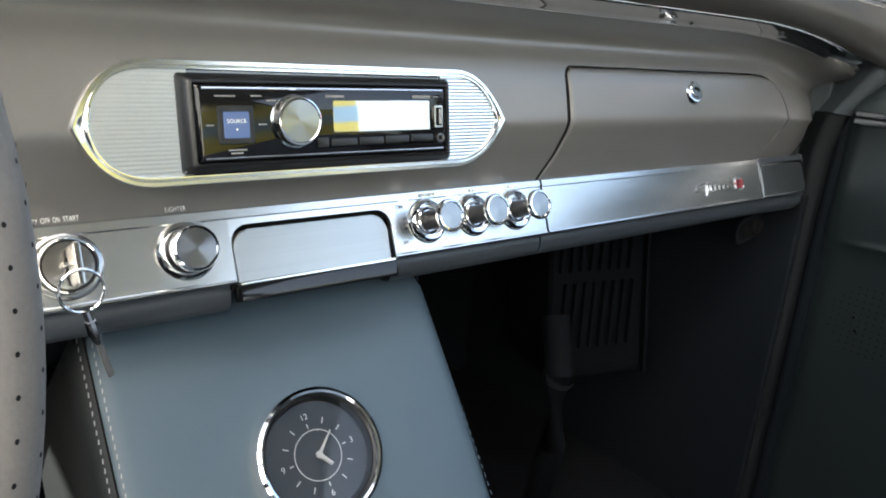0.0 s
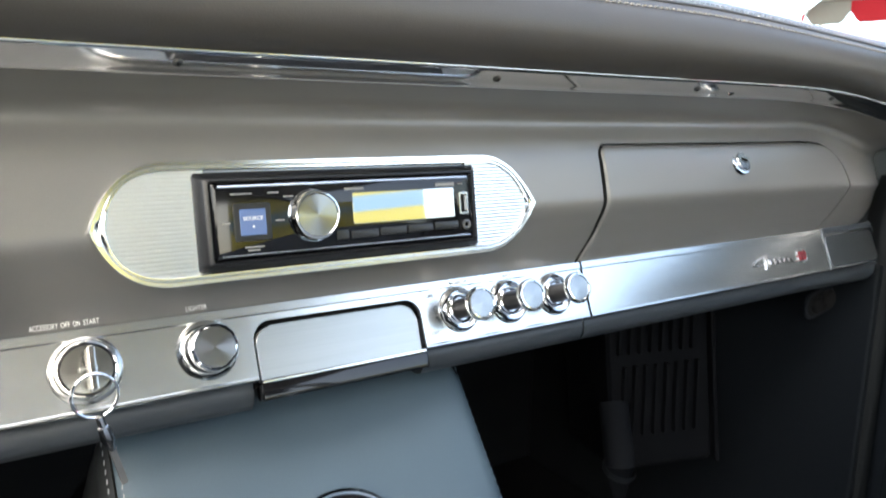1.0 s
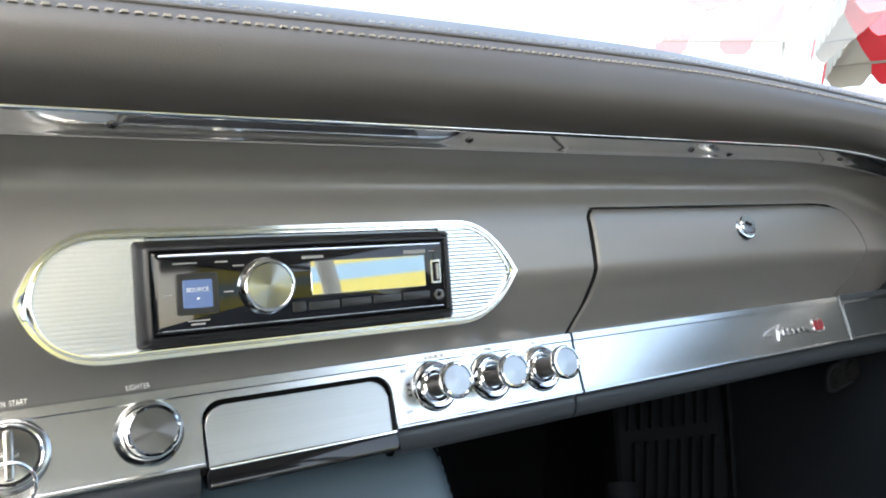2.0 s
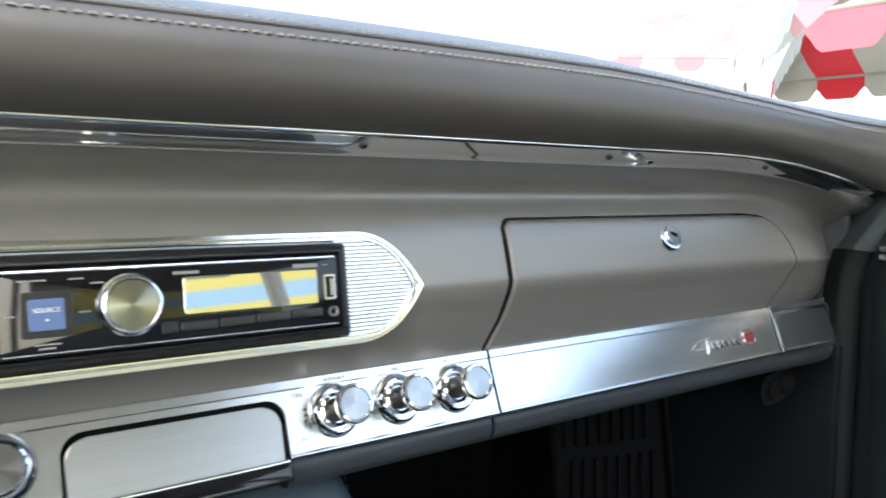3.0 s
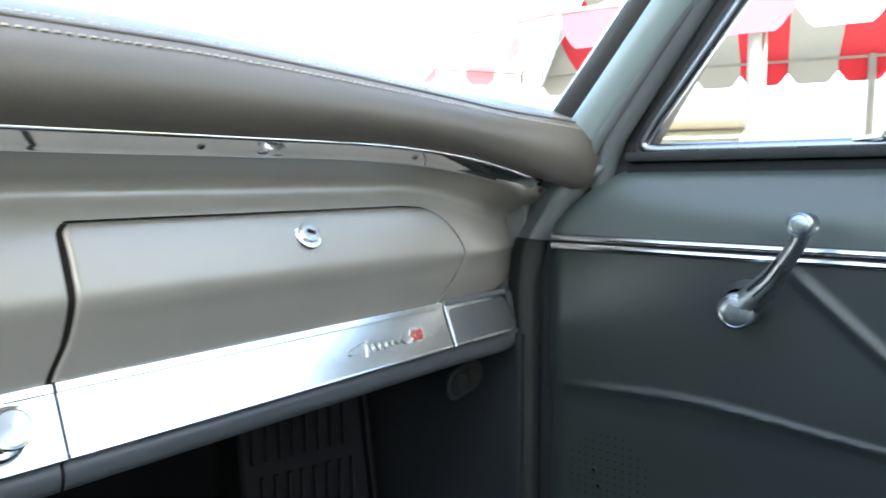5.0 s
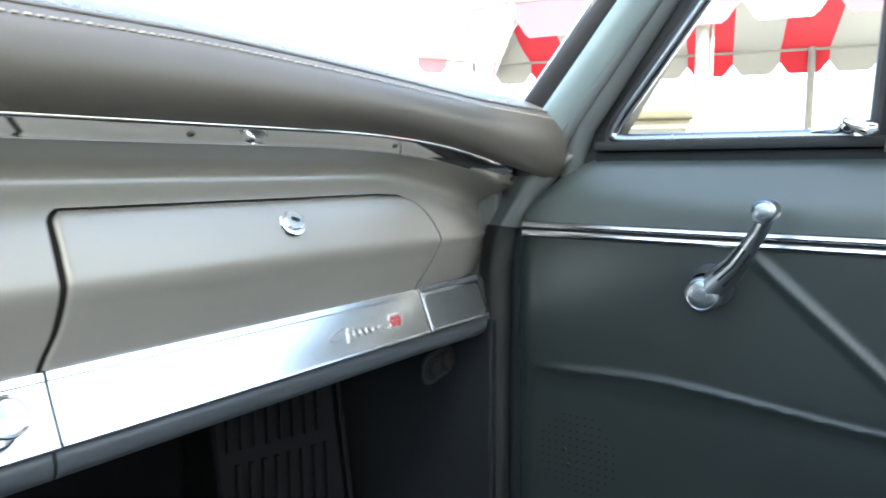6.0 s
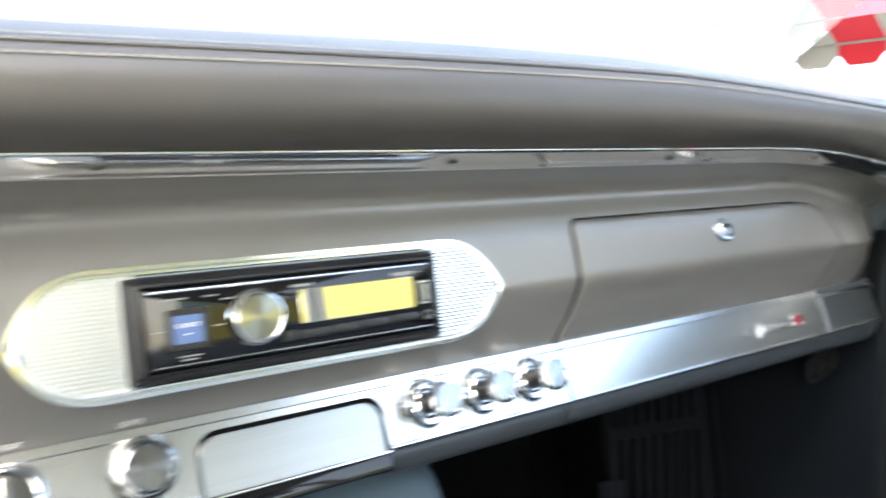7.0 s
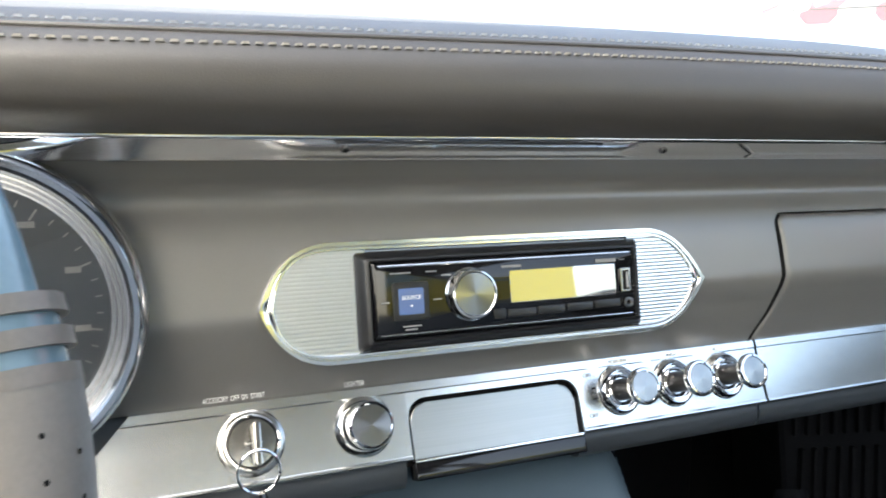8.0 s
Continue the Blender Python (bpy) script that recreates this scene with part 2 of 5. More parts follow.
def grid(rows, close_u=False, close_v=False, skip=None):
    """A sheet through rows of points."""
    bm = bmesh.new()
    vs = [[bm.verts.new(p) for p in row] for row in rows]
    nr, nc = len(vs), len(vs[0])
    for i in range(nr if close_u else nr - 1):
        for j in range(nc if close_v else nc - 1):
            if skip and skip(i, j):
                continue
            q = [vs[i][j], vs[i][(j + 1) % nc], vs[(i + 1) % nr][(j + 1) % nc], vs[(i + 1) % nr][j]]
            if len(set(q)) == 4:
                bm.faces.new(q)
    return bm


def thicken(bm, way):
    """Skirts on every open edge, pushed along way: gives a sheet a turned-in edge."""
    edges = [e for e in bm.edges if len(e.link_faces) == 1]
    out = bmesh.ops.extrude_edge_only(bm, edges=edges)
    verts = [g for g in out["geom"] if isinstance(g, bmesh.types.BMVert)]
    bmesh.ops.translate(bm, verts=verts, vec=way)
    return bm


def lathe(profile, n=40, m=None, closed=False):
    """A turned body: profile of (radius, height) about the local z axis."""
    bm = bmesh.new()
    rings = []
    for r, h in profile:
        if r < 1e-6:
            rings.append([bm.verts.new((0, 0, h))])
        else:
            rings.append([bm.verts.new((r * math.cos(2 * math.pi * k / n), r * math.sin(2 * math.pi * k / n), h)) for k in range(n)])
    pairs = list(zip(rings, rings[1:])) + ([(rings[-1], rings[0])] if closed else [])
    for a, b in pairs:
        for k in range(n):
            q = [a[k % len(a)], a[(k + 1) % len(a)], b[(k + 1) % len(b)], b[k % len(b)]]
            q = list(dict.fromkeys(q))
            if len(q) > 2:
                bm.faces.new(q)
    if m is not None:
        bm.transform(m)
    return bm


def box(size, m=None, bevel=0.0, seg=2):
    bm = bmesh.new()
    bmesh.ops.create_cube(bm, size=1.0)
    bmesh.ops.scale(bm, vec=size, verts=bm.verts)
    if bevel > 0:
        bmesh.ops.bevel(bm, geom=list(bm.edges), offset=bevel, segments=seg, profile=0.6, affect="EDGES")
    if m is not None:
        bm.transform(m)
    return bm


def slab(x0, x1, y0, y1, z0, z1, bevel=0.0, seg=2):
    return box((x1 - x0, y1 - y0, z1 - z0), Matrix.Translation(((x0 + x1) / 2, (y0 + y1) / 2, (z0 + z1) / 2)), bevel, seg)


def prism(outline, h0, h1, m=None, bevel=0.0, seg=2):
    """An outline in local x, y raised from h0 to h1, its top edge rounded."""
    bm = bmesh.new()
    lo = [bm.verts.new((x, y, h0)) for x, y in outline]
    hi = [bm.verts.new((x, y, h1)) for x, y in outline]
    n = len(outline)
    for k in range(n):
        bm.faces.new((lo[k], lo[(k + 1) % n], hi[(k + 1) % n], hi[k]))
    bm.faces.new(lo)
    top = bm.faces.new(hi)
    if bevel > 0:
        bmesh.ops.bevel(bm, geom=list(top.edges), offset=bevel, segments=seg, profile=0.6, affect="EDGES")
    if m is not None:
        bm.transform(m)
    return bm


def rounded(w, h, r, n=5, cx=0.0, cy=0.0):
    """A rectangle's outline with round corners."""
    out = []
    for sx, sy, a0 in ((1, 1, 0), (-1, 1, 90), (-1, -1, 180), (1, -1, 270)):
        for k in range(n + 1):
            a = radians(a0 + 90 * k / n)
            out.append((cx + sx * (w / 2 - r) + r * math.cos(a), cy + sy * (h / 2 - r) + r * math.sin(a)))
    return out


def tube(points, radius, n=8, closed=False, squash=1.0, up=(0, 0, 1)):
    """A round bar along points; radius is one number or one a point."""
    pts = [Vector(p) for p in points]
    rad = radius if isinstance(radius, (list, tuple)) else [radius] * len(pts)
    bm = bmesh.new()
    rings = []
    N = len(pts)
    for k, p in enumerate(pts):
        a = pts[(k - 1) % N] if closed or k else p
        b = pts[(k + 1) % N] if closed or k < N - 1 else p
        d = (b - a).normalized()
        s = d.cross(Vector(up))
        s = (s if s.length > 1e-4 else d.cross(Vector((1, 0, 0)))).normalized()
        u = s.cross(d)
        rings.append([bm.verts.new(p + rad[k] * (math.cos(2 * math.pi * i / n) * s + squash * math.sin(2 * math.pi * i / n) * u)) for i in range(n)])
    for k in range(N if closed else N - 1):
        a, b = rings[k], rings[(k + 1) % N]
        for i in range(n):
            bm.faces.new((a[i], a[(i + 1) % n], b[(i + 1) % n], b[i]))
    if not closed:
        bm.faces.new(rings[0])
        bm.faces.new(rings[-1])
    return bm


def join(*bms):
    out = bmesh.new()
    for b in bms:
        me = bpy.data.meshes.new("tmp")
        b.to_mesh(me)
        b.free()
        out.from_mesh(me)
        bpy.data.meshes.remove(me)
    return out


def spun(r, h, n=14, deep=0.00007):
    """Profile of a spun metal face: fine concentric rings from radius r to the centre."""
    out = []
    for k in range(n):
        out += [(r * (1 - k / n), h + 0.0003 * k / n), (r * (1 - (k + 0.5) / n), h + 0.0003 * k / n + deep)]
    return out + [(0, h + 0.0003)]


def smoothstep(a, b, x):
    t = min(1.0, max(0.0, (x - a) / (b - a)))
    return t * t * (3 - 2 * t)


def lettering(name, body, size, m, mat, parent=None, deep=0.0002, shear=0.0, spacing=1.0, label="", align="CENTER"):
    cu = bpy.data.curves.new(name, "FONT")
    cu.body, cu.size, cu.extrude, cu.shear, cu.space_character = body, size, deep, shear, spacing
    cu.align_x, cu.align_y = align, "CENTER"
    tmp = bpy.data.objects.new(name, cu)
    scene.collection.objects.link(tmp)
    me = bpy.data.meshes.new_from_object(tmp.evaluated_get(bpy.context.evaluated_depsgraph_get()))
    bpy.data.objects.remove(tmp)
    me.transform(m)
    me.materials.clear()
    me.materials.append(mat)
    ob = new(name, me)
    ob.parent = parent
    return tagged(ob, label)


# ---- the cabin's shell ----
HALF = 0.735          # inner face of the doors
FLOOR, ROOF = 0.0, 1.19
solid("floor", slab(-HALF - 0.06, HALF + 0.06, -2.0, 0.62, FLOOR - 0.06, FLOOR), CARPET, "black carpeted car floor", "floor", kind="structure", smooth=False)
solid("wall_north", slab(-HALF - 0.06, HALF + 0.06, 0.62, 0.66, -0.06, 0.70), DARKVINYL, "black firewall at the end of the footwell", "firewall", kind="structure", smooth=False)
solid("wall_south", slab(-HALF - 0.06, HALF + 0.06, -2.04, -2.0, -0.06, 0.78), SEAT, "grey trimmed panel behind the cabin", "panel", kind="structure", smooth=False)
solid("cowl", slab(-HALF - 0.06, HALF + 0.06, 0.24, 0.66, 0.745, 0.765, 0.004), DARKVINYL, "dark cowl panel under the windscreen", "cowl", kind="structure")
solid("firewall_top", slab(-HALF - 0.06, HALF + 0.06, 0.62, 0.66, 0.70, 0.745), DARKVINYL, "dark panel under the cowl", "panel", kind="structure", smooth=False)
# driver's side: a plain door wall below an open window
solid("wall_west_rear", slab(-HALF - 0.08, -HALF, -2.0, -1.10, -0.06, 0.72, 0.01), DOORVINYL, "dark vinyl trimmed rear side of the cabin", "side panel", kind="structure")
solid("wall_west_front", slab(-HALF - 0.08, -HALF, 0.02, 0.62, -0.06, 0.72, 0.01), DARKVINYL, "dark side wall of the driver footwell", "side panel", kind="structure")
solid("wall_west", slab(-HALF - 0.08, -HALF, -1.10, 0.02, -0.06, 0.715, 0.01), DOORVINYL, "dark vinyl trimmed driver door below its open window", "side panel", kind="structure")
bench_seat = thing("bench_seat", "pale grey leather front bench seat behind the dashboard", "car seat")
part("cushion", slab(-0.66, 0.66, -1.02, -0.56, 0.16, 0.34, 0.05, 4), SEAT, bench_seat, "pale grey leather cushion")
part("backrest", box((1.32, 0.16, 0.52), Matrix.Translation((0, -1.06, 0.44)) @ Matrix.Rotation(radians(14), 4, "X"), 0.05, 4), SEAT, bench_seat, "pale grey leather backrest")
part("base", slab(-0.60, 0.60, -1.0, -0.60, 0.0, 0.16, 0.01), CARPET, bench_seat)
solid("wall_east_rear", slab(HALF, HALF + 0.08, -2.0, -1.02, -0.06, 0.72, 0.01), DOORVINYL, "dark vinyl trimmed rear quarter panel", "side panel", kind="structure")
solid("ceiling", slab(-0.54, 0.54, -1.66, -0.48, ROOF, ROOF + 0.03, 0.01), HEADLINER, "grey cloth headliner under the car roof", "ceiling", kind="structure")
for _s in (-1, 1):
    solid("roof_pillar", tube([(_s * (HALF + 0.045), -1.92, 0.70), (_s * 0.765, -1.87, 0.90), (_s * 0.69, -1.78, 1.08), (_s * 0.55, -1.66, ROOF + 0.01)], 0.032, 10), HEADLINER,
          "grey roof pillar behind the side window", "pillar", kind="structure")
    solid("roof_rail", tube([(_s * 0.565, -0.48, ROOF + 0.01), (_s * 0.565, -0.9, ROOF + 0.02), (_s * 0.555, -1.66, ROOF + 0.01)], 0.028, 10), HEADLINER,
          "grey roof rail above the side window", "roof rail", kind="structure")
# Added out of view; its lower edge is set to darken the metal strip's reflection.
solid("unseen_rear_header", slab(-0.56, 0.56, -1.72, -1.661, 0.965, ROOF + 0.028, 0.01), GREYTRIM, "unseen grey panel above the rear window, sized to darken reflections", "rear header", kind="structure")
solid("windscreen_header", tube([(-0.565, -0.48, ROOF + 0.005), (0, -0.455, ROOF + 0.02), (0.565, -0.48, ROOF + 0.005)], 0.03, 10), HEADLINER,
      "grey header rail above the windscreen", "header rail", kind="structure")

# ---- dashboard ----
# face of the panel as (height, depth) from the cove under the pad to the metal strip
FACE = [(0.716, -0.030), (0.706, -0.024), (0.6985, -0.0105), (0.694, -0.0015), (0.690, 0.0055), (0.686, 0.0102), (0.682, 0.0124), (0.679, 0.0127), (0.676, 0.0115),
        (0.673, 0.0091), (0.670, 0.0063), (0.667, 0.0039), (0.6650, 0.0026), (0.6635, 0.0017), (0.6622, 0.0010), (0.6605, 0.0002), (0.659, -0.0005), (0.656, -0.0016), (0.652, -0.0029),
        (0.646, -0.0044), (0.640, -0.0057), (0.634, -0.0069), (0.629, -0.0079), (0.6245, -0.0088), (0.6215, -0.0094), (0.6189, -0.0096), (0.6165, -0.0092), (0.6135, -0.0083), (0.6095, -0.0068),
        (0.600, -0.0022), (0.588, 0.0026), (0.578, 0.0074), (0.570, 0.0112), (0.5662, 0.0130)]

_dense = []
for (z1, y1), (z0, y0) in zip(FACE, FACE[1:]):
    _n = max(1, round((z1 - z0) / 0.0035))
    _dense += [(z1 + (z0 - z1) * k / _n, y1 + (y0 - y1) * k / _n) for k in range(_n)]
FACE = _dense + [FACE[-1]]


def face_depth(z):
    for (z1, y1), (z0, y0) in zip(FACE, FACE[1:]):
        if z0 <= z <= z1:
            return y0 + (y1 - y0) * (z - z0) / (z1 - z0)
    return FACE[0][1] if z > FACE[0][0] else FACE[-1][1]


def face_point(x, z, y=None):
    """A place on the dash face: towards the doors the cove sinks and the bulge dies away."""
    y = face_depth(z) if y is None else y
    ax = abs(x)
    sink = 0.040 * smoothstep(0.50, 0.735, ax) ** 1.15
    z2 = z - sink * smoothstep(0.60, 0.665, z)
    end = smoothstep(0.60, 0.73, ax)
    y2 = y + end * (0.006 - y) * 0.55 * smoothstep(0.566, 0.60, z) * (1 - smoothstep(0.690, 0.706, z)) + 0.012 * smoothstep(0.67, 0.735, ax) + 0.016 * smoothstep(0.60, 0.735, ax) ** 1.5 * (1 - smoothstep(0.685, 0.703, z))
    return (x, y2, z2)


DOOR_TOP = 0.6635
DOOR_EDGE = [(0.6635, 0.533), (0.6620, 0.544), (0.6590, 0.555), (0.654, 0.567), (0.648, 0.574), (0.640, 0.5805), (0.630, 0.5855), (0.620, 0.588), (0.610, 0.5885), (0.600, 0.587), (0.590, 0.584), (0.580, 0.5795), (0.566, 0.5725)]


def door_left(z):
    """The S-shaped left edge of the glove box door, rounded at the top."""
    return 0.2220 - 0.0045 * smoothstep(0.600, 0.566, z) + 0.003 * math.sin((z - 0.566) * 32) + 0.0075 * max(0.0, (z - 0.6545) / 0.009) ** 2.2


def door_right(z):
    for (z1, x1), (z0, x0) in zip(DOOR_EDGE, DOOR_EDGE[1:]):
        if z0 <= z <= z1:
            return x0 + (x1 - x0) * (z - z0) / (z1 - z0)
    return DOOR_EDGE[0][1] if z > DOOR_EDGE[0][0] else DOOR_EDGE[-1][1]


dashboard = thing("dashboard", "grey-brown vinyl car dashboard with padded top and chrome molding", "dashboard")
NL, ND, NR = 40, 24, 16
rows = []
for z, y in FACE:
    zz = min(z, DOOR_TOP)
    a, b = door_left(zz) - 0.0041 - 0.0007 * smoothstep(0.575, 0.605, zz) * (1 - smoothstep(0.640, 0.662, zz)), door_right(zz) + 0.0022
    xs = [-HALF + (a + HALF) * k / NL for k in range(NL)] + [a + (b - a) * k / ND for k in range(ND)] + [b + (HALF - b) * k / NR for k in range(NR + 1)]
    rows.append([face_point(x, z, y) for x in xs])
_first = next(i for i, (z, y) in enumerate(FACE) if z <= DOOR_TOP)
_lo = next(i for i, (z, y) in enumerate(FACE) if z < 0.651)
_hi = next(i for i, (z, y) in enumerate(FACE) if z < 0.595)


def _skip(i, j):
    if i >= _first and NL <= j < NL + ND:
        return True
    x = rows[i][j][0], rows[i][j + 1][0]
    return _lo <= i < _hi and x[0] > -0.125 and x[1] < 0.122


bm = grid(rows, skip=_skip)
thicken(bm, (0, 0.012, 0))
part("face_panel", bm, DASH, dashboard, "smooth grey-brown vinyl panel with a crease along its middle")
part("cavity", slab(0.19, 0.60, 0.030, 0.034, 0.545, 0.675), GAPBLACK, dashboard, smooth=False)
part("backing", slab(-0.17, 0.17, 0.040, 0.043, 0.575, 0.670), GAPBLACK, dashboard, smooth=False)


def pad_drop(x):
    return -0.026 * max(0.0, (abs(x) - 0.28) / 0.46) ** 1.3


def trim_drop(x):
    return -0.036 * max(0.0, (abs(x) - 0.40) / 0.31) ** 2.2


# padded top: from the molding up over the lip and forward to the windscreen
PADLINE = [(-0.030, 0.7130), (-0.040, 0.7150), (-0.049, 0.7215), (-0.0545, 0.730), (-0.0565, 0.738), (-0.0562, 0.747), (-0.0540, 0.7545), (-0.0503, 0.7608),
           (-0.0465, 0.7650), (-0.0430, 0.7672), (-0.0395, 0.7692), (-0.0350, 0.7716), (-0.0270, 0.7752), (-0.004, 0.7845), (0.03, 0.7915), (0.07, 0.7965), (0.14, 0.799), (0.32, 0.785)]


def pad_point(x, k):
    y, z = PADLINE[k]
    f = smoothstep(0.713, 0.768, z)
    z += trim_drop(x) * (1 - f) + (pad_drop(x) - 0.013 * smoothstep(-0.25, 0.55, -x)) * f
    ax = abs(x)
    end = smoothstep(0.715, 0.754, ax)
    mid = 0.742 + 0.5 * (trim_drop(x) + pad_drop(x))
    z = z + (mid - z) * 0.5 * end ** 2
    y = y + ((0.012 * end ** 2 - 0.024 * smoothstep(0.58, 0.735, ax)) if k < 14 else 0)
    if k >= 14:
        y -= 0.10 * (ax / 0.74) ** 2 * (k - 13) / 4
    return (x, y, z)


PADX = [-0.754 + 1.508 * k / 120 for k in range(121)]
pad = part("pad", grid([[pad_point(x, k) for k in range(len(PADLINE))] for x in PADX]), PAD, dashboard, "soft padded vinyl roll over the dashboard", sharp=60)
# stitched seam: a raised welt and two rows of thread
part("welt", tube([Vector(pad_point(x, 9)) + Vector((0, -0.0002, 0.0002)) for x in PADX], 0.0016, 8), PAD, dashboard)


def stitches(k, gap, long, thick, x0, x1, name, mat):
    bms = []
    bm = bmesh.new()
    x = x0
    while x < x1:
        a, b, c = Vector(pad_point(x, k)), Vector(pad_point(x + long / 2, k)), Vector(pad_point(x + long, k))
        n = Vector((0, -0.62, 0.78))
        s = (c - a).normalized().cross(n) * thick
        ring = []
        for p, w, h in ((a, 0.5, -0.0001), (a.lerp(b, 0.4), 1.0, 0.0014), (b.lerp(c, 0.6), 1.0, 0.0014), (c, 0.5, -0.0001)):
            ring.append([bm.verts.new(p + n * h * 0.4 + s * w), bm.verts.new(p + n * h), bm.verts.new(p + n * h * 0.4 - s * w)])
        for r, q in zip(ring, ring[1:]):
            bm.faces.new((r[0], r[1], q[1], q[0]))
            bm.faces.new((r[1], r[2], q[2], q[1]))
        x += gap
    return tagged(part(name, bm, mat, dashboard, "row of stitching along the pad's seam"), kind="stuff")


stitches(7, 0.0060, 0.0044, 0.0009, -0.75, 0.75, "stitching", THREAD)
stitches(11, 0.0062, 0.0046, 0.0008, -0.75, 0.75, "stitching", THREADGREY)

# chrome molding under the pad, in a shallow channel with screws
TRIMLINE = [(-0.030, 0.7150), (-0.0378, 0.7148), (-0.0388, 0.7142), (-0.0389, 0.7133), (-0.0382, 0.7125), (-0.0372, 0.7119), (-0.0340, 0.7099), (-0.0305, 0.7078), (-0.0268, 0.7056), (-0.0232, 0.7036), (-0.0222, 0.7028), (-0.0205, 0.7020), (-0.016, 0.7022)]


def trim_point(x, k, d=0.0):
    y, z = TRIMLINE[k]
    fade = 1 - 0.35 * smoothstep(0.60, 0.74, abs(x))
    return (x, y - d + 0.012 * smoothstep(0.67, 0.735, abs(x)), 0.709 + (z - 0.709) * fade + trim_drop(x))


molding = part("chrome_molding", grid([[trim_point(x, k) for k in range(len(TRIMLINE))] for x in PADX[6:-6]]), CHROME, dashboard, "thin chrome molding with small screws", sharp=50)
def screw(parent, p, n, r=0.0028):
    m = Matrix.Translation(p) @ Vector((0, 0, 1)).rotation_difference(Vector(n)).to_matrix().to_4x4()
    s = part("screw", lathe([(r, -0.001), (r, 0.0005), (r * 0.8, 0.0012), (r * 0.35, 0.0015), (0, 0.0015)], 16, m), SCREWMETAL, parent)
    for a in (20, 110):
        part("slot", box((r * 1.25, r * 0.25, 0.0006), m @ Matrix.Translation((0, 0, 0.0013)) @ Matrix.Rotation(radians(a), 4, "Z")), GAPBLACK, s, smooth=False)


for x in (-0.104, 0.095, 0.296, 0.495, 0.700):
    screw(molding, (x, -0.0305 + 0.012 * smoothstep(0.67, 0.735, x), 0.7080 + trim_drop(x)), (0, -0.62, -0.78))
for x in (0.345,):
    part("clip", lathe([(0.0042, 0), (0.0042, 0.0005), (0.003, 0.0010), (0, 0.0012)], 16, Matrix.Translation((x, -0.0268, 0.7056)) @ Matrix.Rotation(radians(120), 4, "X") @ Matrix.Diagonal((1, 0.5, 1, 1))), CHROME, molding)

# lower lip below the metal strip, turned under towards the footwell
LIP = [(0.0125, 0.5668), (0.006, 0.5590), (0.0005, 0.5218), (-0.0035, 0.5200), (-0.0052, 0.5165), (-0.0045, 0.5128), (-0.0010, 0.5098), (0.006, 0.5083), (0.03, 0.508), (0.12, 0.511)]


def lip_point(x, k):
    y, z = LIP[k]
    deep = 0.75
    return (x, y + 0.006 + 0.012 * smoothstep(0.67, 0.735, abs(x)), z - 0.002 * smoothstep(0.55, 0.7, x) + deep * min(0.0, z - 0.5205))


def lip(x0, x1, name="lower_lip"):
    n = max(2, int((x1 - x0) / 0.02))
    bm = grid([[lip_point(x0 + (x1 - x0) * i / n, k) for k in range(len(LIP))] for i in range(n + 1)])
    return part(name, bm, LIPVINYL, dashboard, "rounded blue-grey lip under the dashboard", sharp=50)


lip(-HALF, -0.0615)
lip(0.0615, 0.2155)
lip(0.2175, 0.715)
part("under_panel", slab(-HALF, 0.71, 0.09, 0.60, 0.512, 0.518), DARKVINYL, dashboard, smooth=False)

# ---- glove box door ----
glove_box_door = thing("glove_box", "closed grey-brown vinyl glove box with a round chrome lock", "glove box")
rows = []
DZ = [DOOR_TOP - 0.0015 - (DOOR_TOP - 0.0015 - 0.5668) * (k / 40) ** 1.3 for k in range(41)]


def roll(d, r):
    """How far a rolled edge of radius r falls back at distance d from it."""
    return 0.0 if d >= r else r - math.sqrt(r * r - (r - d) ** 2)


_edge = (0.0, 0.0002, 0.0006, 0.0012, 0.0020, 0.0030, 0.0042)
for z in DZ:
    a, b = door_left(z), door_right(z)
    xs = [a + e for e in _edge] + [a + 0.0042 + (b - a - 0.0084) * k / 36 for k in range(1, 36)] + [b - e for e in reversed(_edge)]
    rows.append([tuple(Vector(face_point(x, z)) + Vector((0, -0.0008 + roll(x - a, 0.0034) + 0.8 * roll(b - x, 0.0020) + roll(DZ[0] - z, 0.0028), 0))) for x in xs])
bm = grid(rows)
thicken(bm, (0, 0.010, 0))
part("door_panel", bm, DASH, glove_box_door, "creased grey-brown vinyl door panel")
# Black strip added in the left gap to paint the shade on the door's edge.
bm = grid([[tuple(Vector(face_point(door_left(z) - 0.0054, z)) + Vector((0, 0.0042, 0))), tuple(Vector(face_point(door_left(z), z)) + Vector((0, 0.0016, 0))), tuple(Vector(face_point(door_left(z) + 0.0006, z)) + Vector((0, 0.0008, 0)))] for z in DZ])
part("edge_shade", bm, GAPBLACK, glove_box_door, "added black strip for the shade along the door's edge")
_p = face_point(0.400, 0.6460)
LOCKM = Matrix.Translation((0.400, _p[1] + 0.0008, 0.6452)) @ Matrix.Rotation(radians(90 - 27), 4, "X")
lock = part("lock", lathe([(0.0128, -0.002), (0.0127, 0.0012), (0.0118, 0.0026), (0.0106, 0.0028), (0.0094, 0.0008), (0.0088, 0.0008), (0.0084, 0.0040), (0.0076, 0.0048), (0, 0.0050)], 32, LOCKM), SATIN, glove_box_door, "round chrome key lock")
part("keyhole", box((0.0072, 0.0028, 0.0012), LOCKM @ Matrix.Translation((0.001, 0, 0.0049)) @ Matrix.Rotation(radians(-20), 4, "Z")), GAPBLACK, lock, smooth=False)

# ---- the metal strip: a plane that leans back ----
TILT = math.radians(22.2)


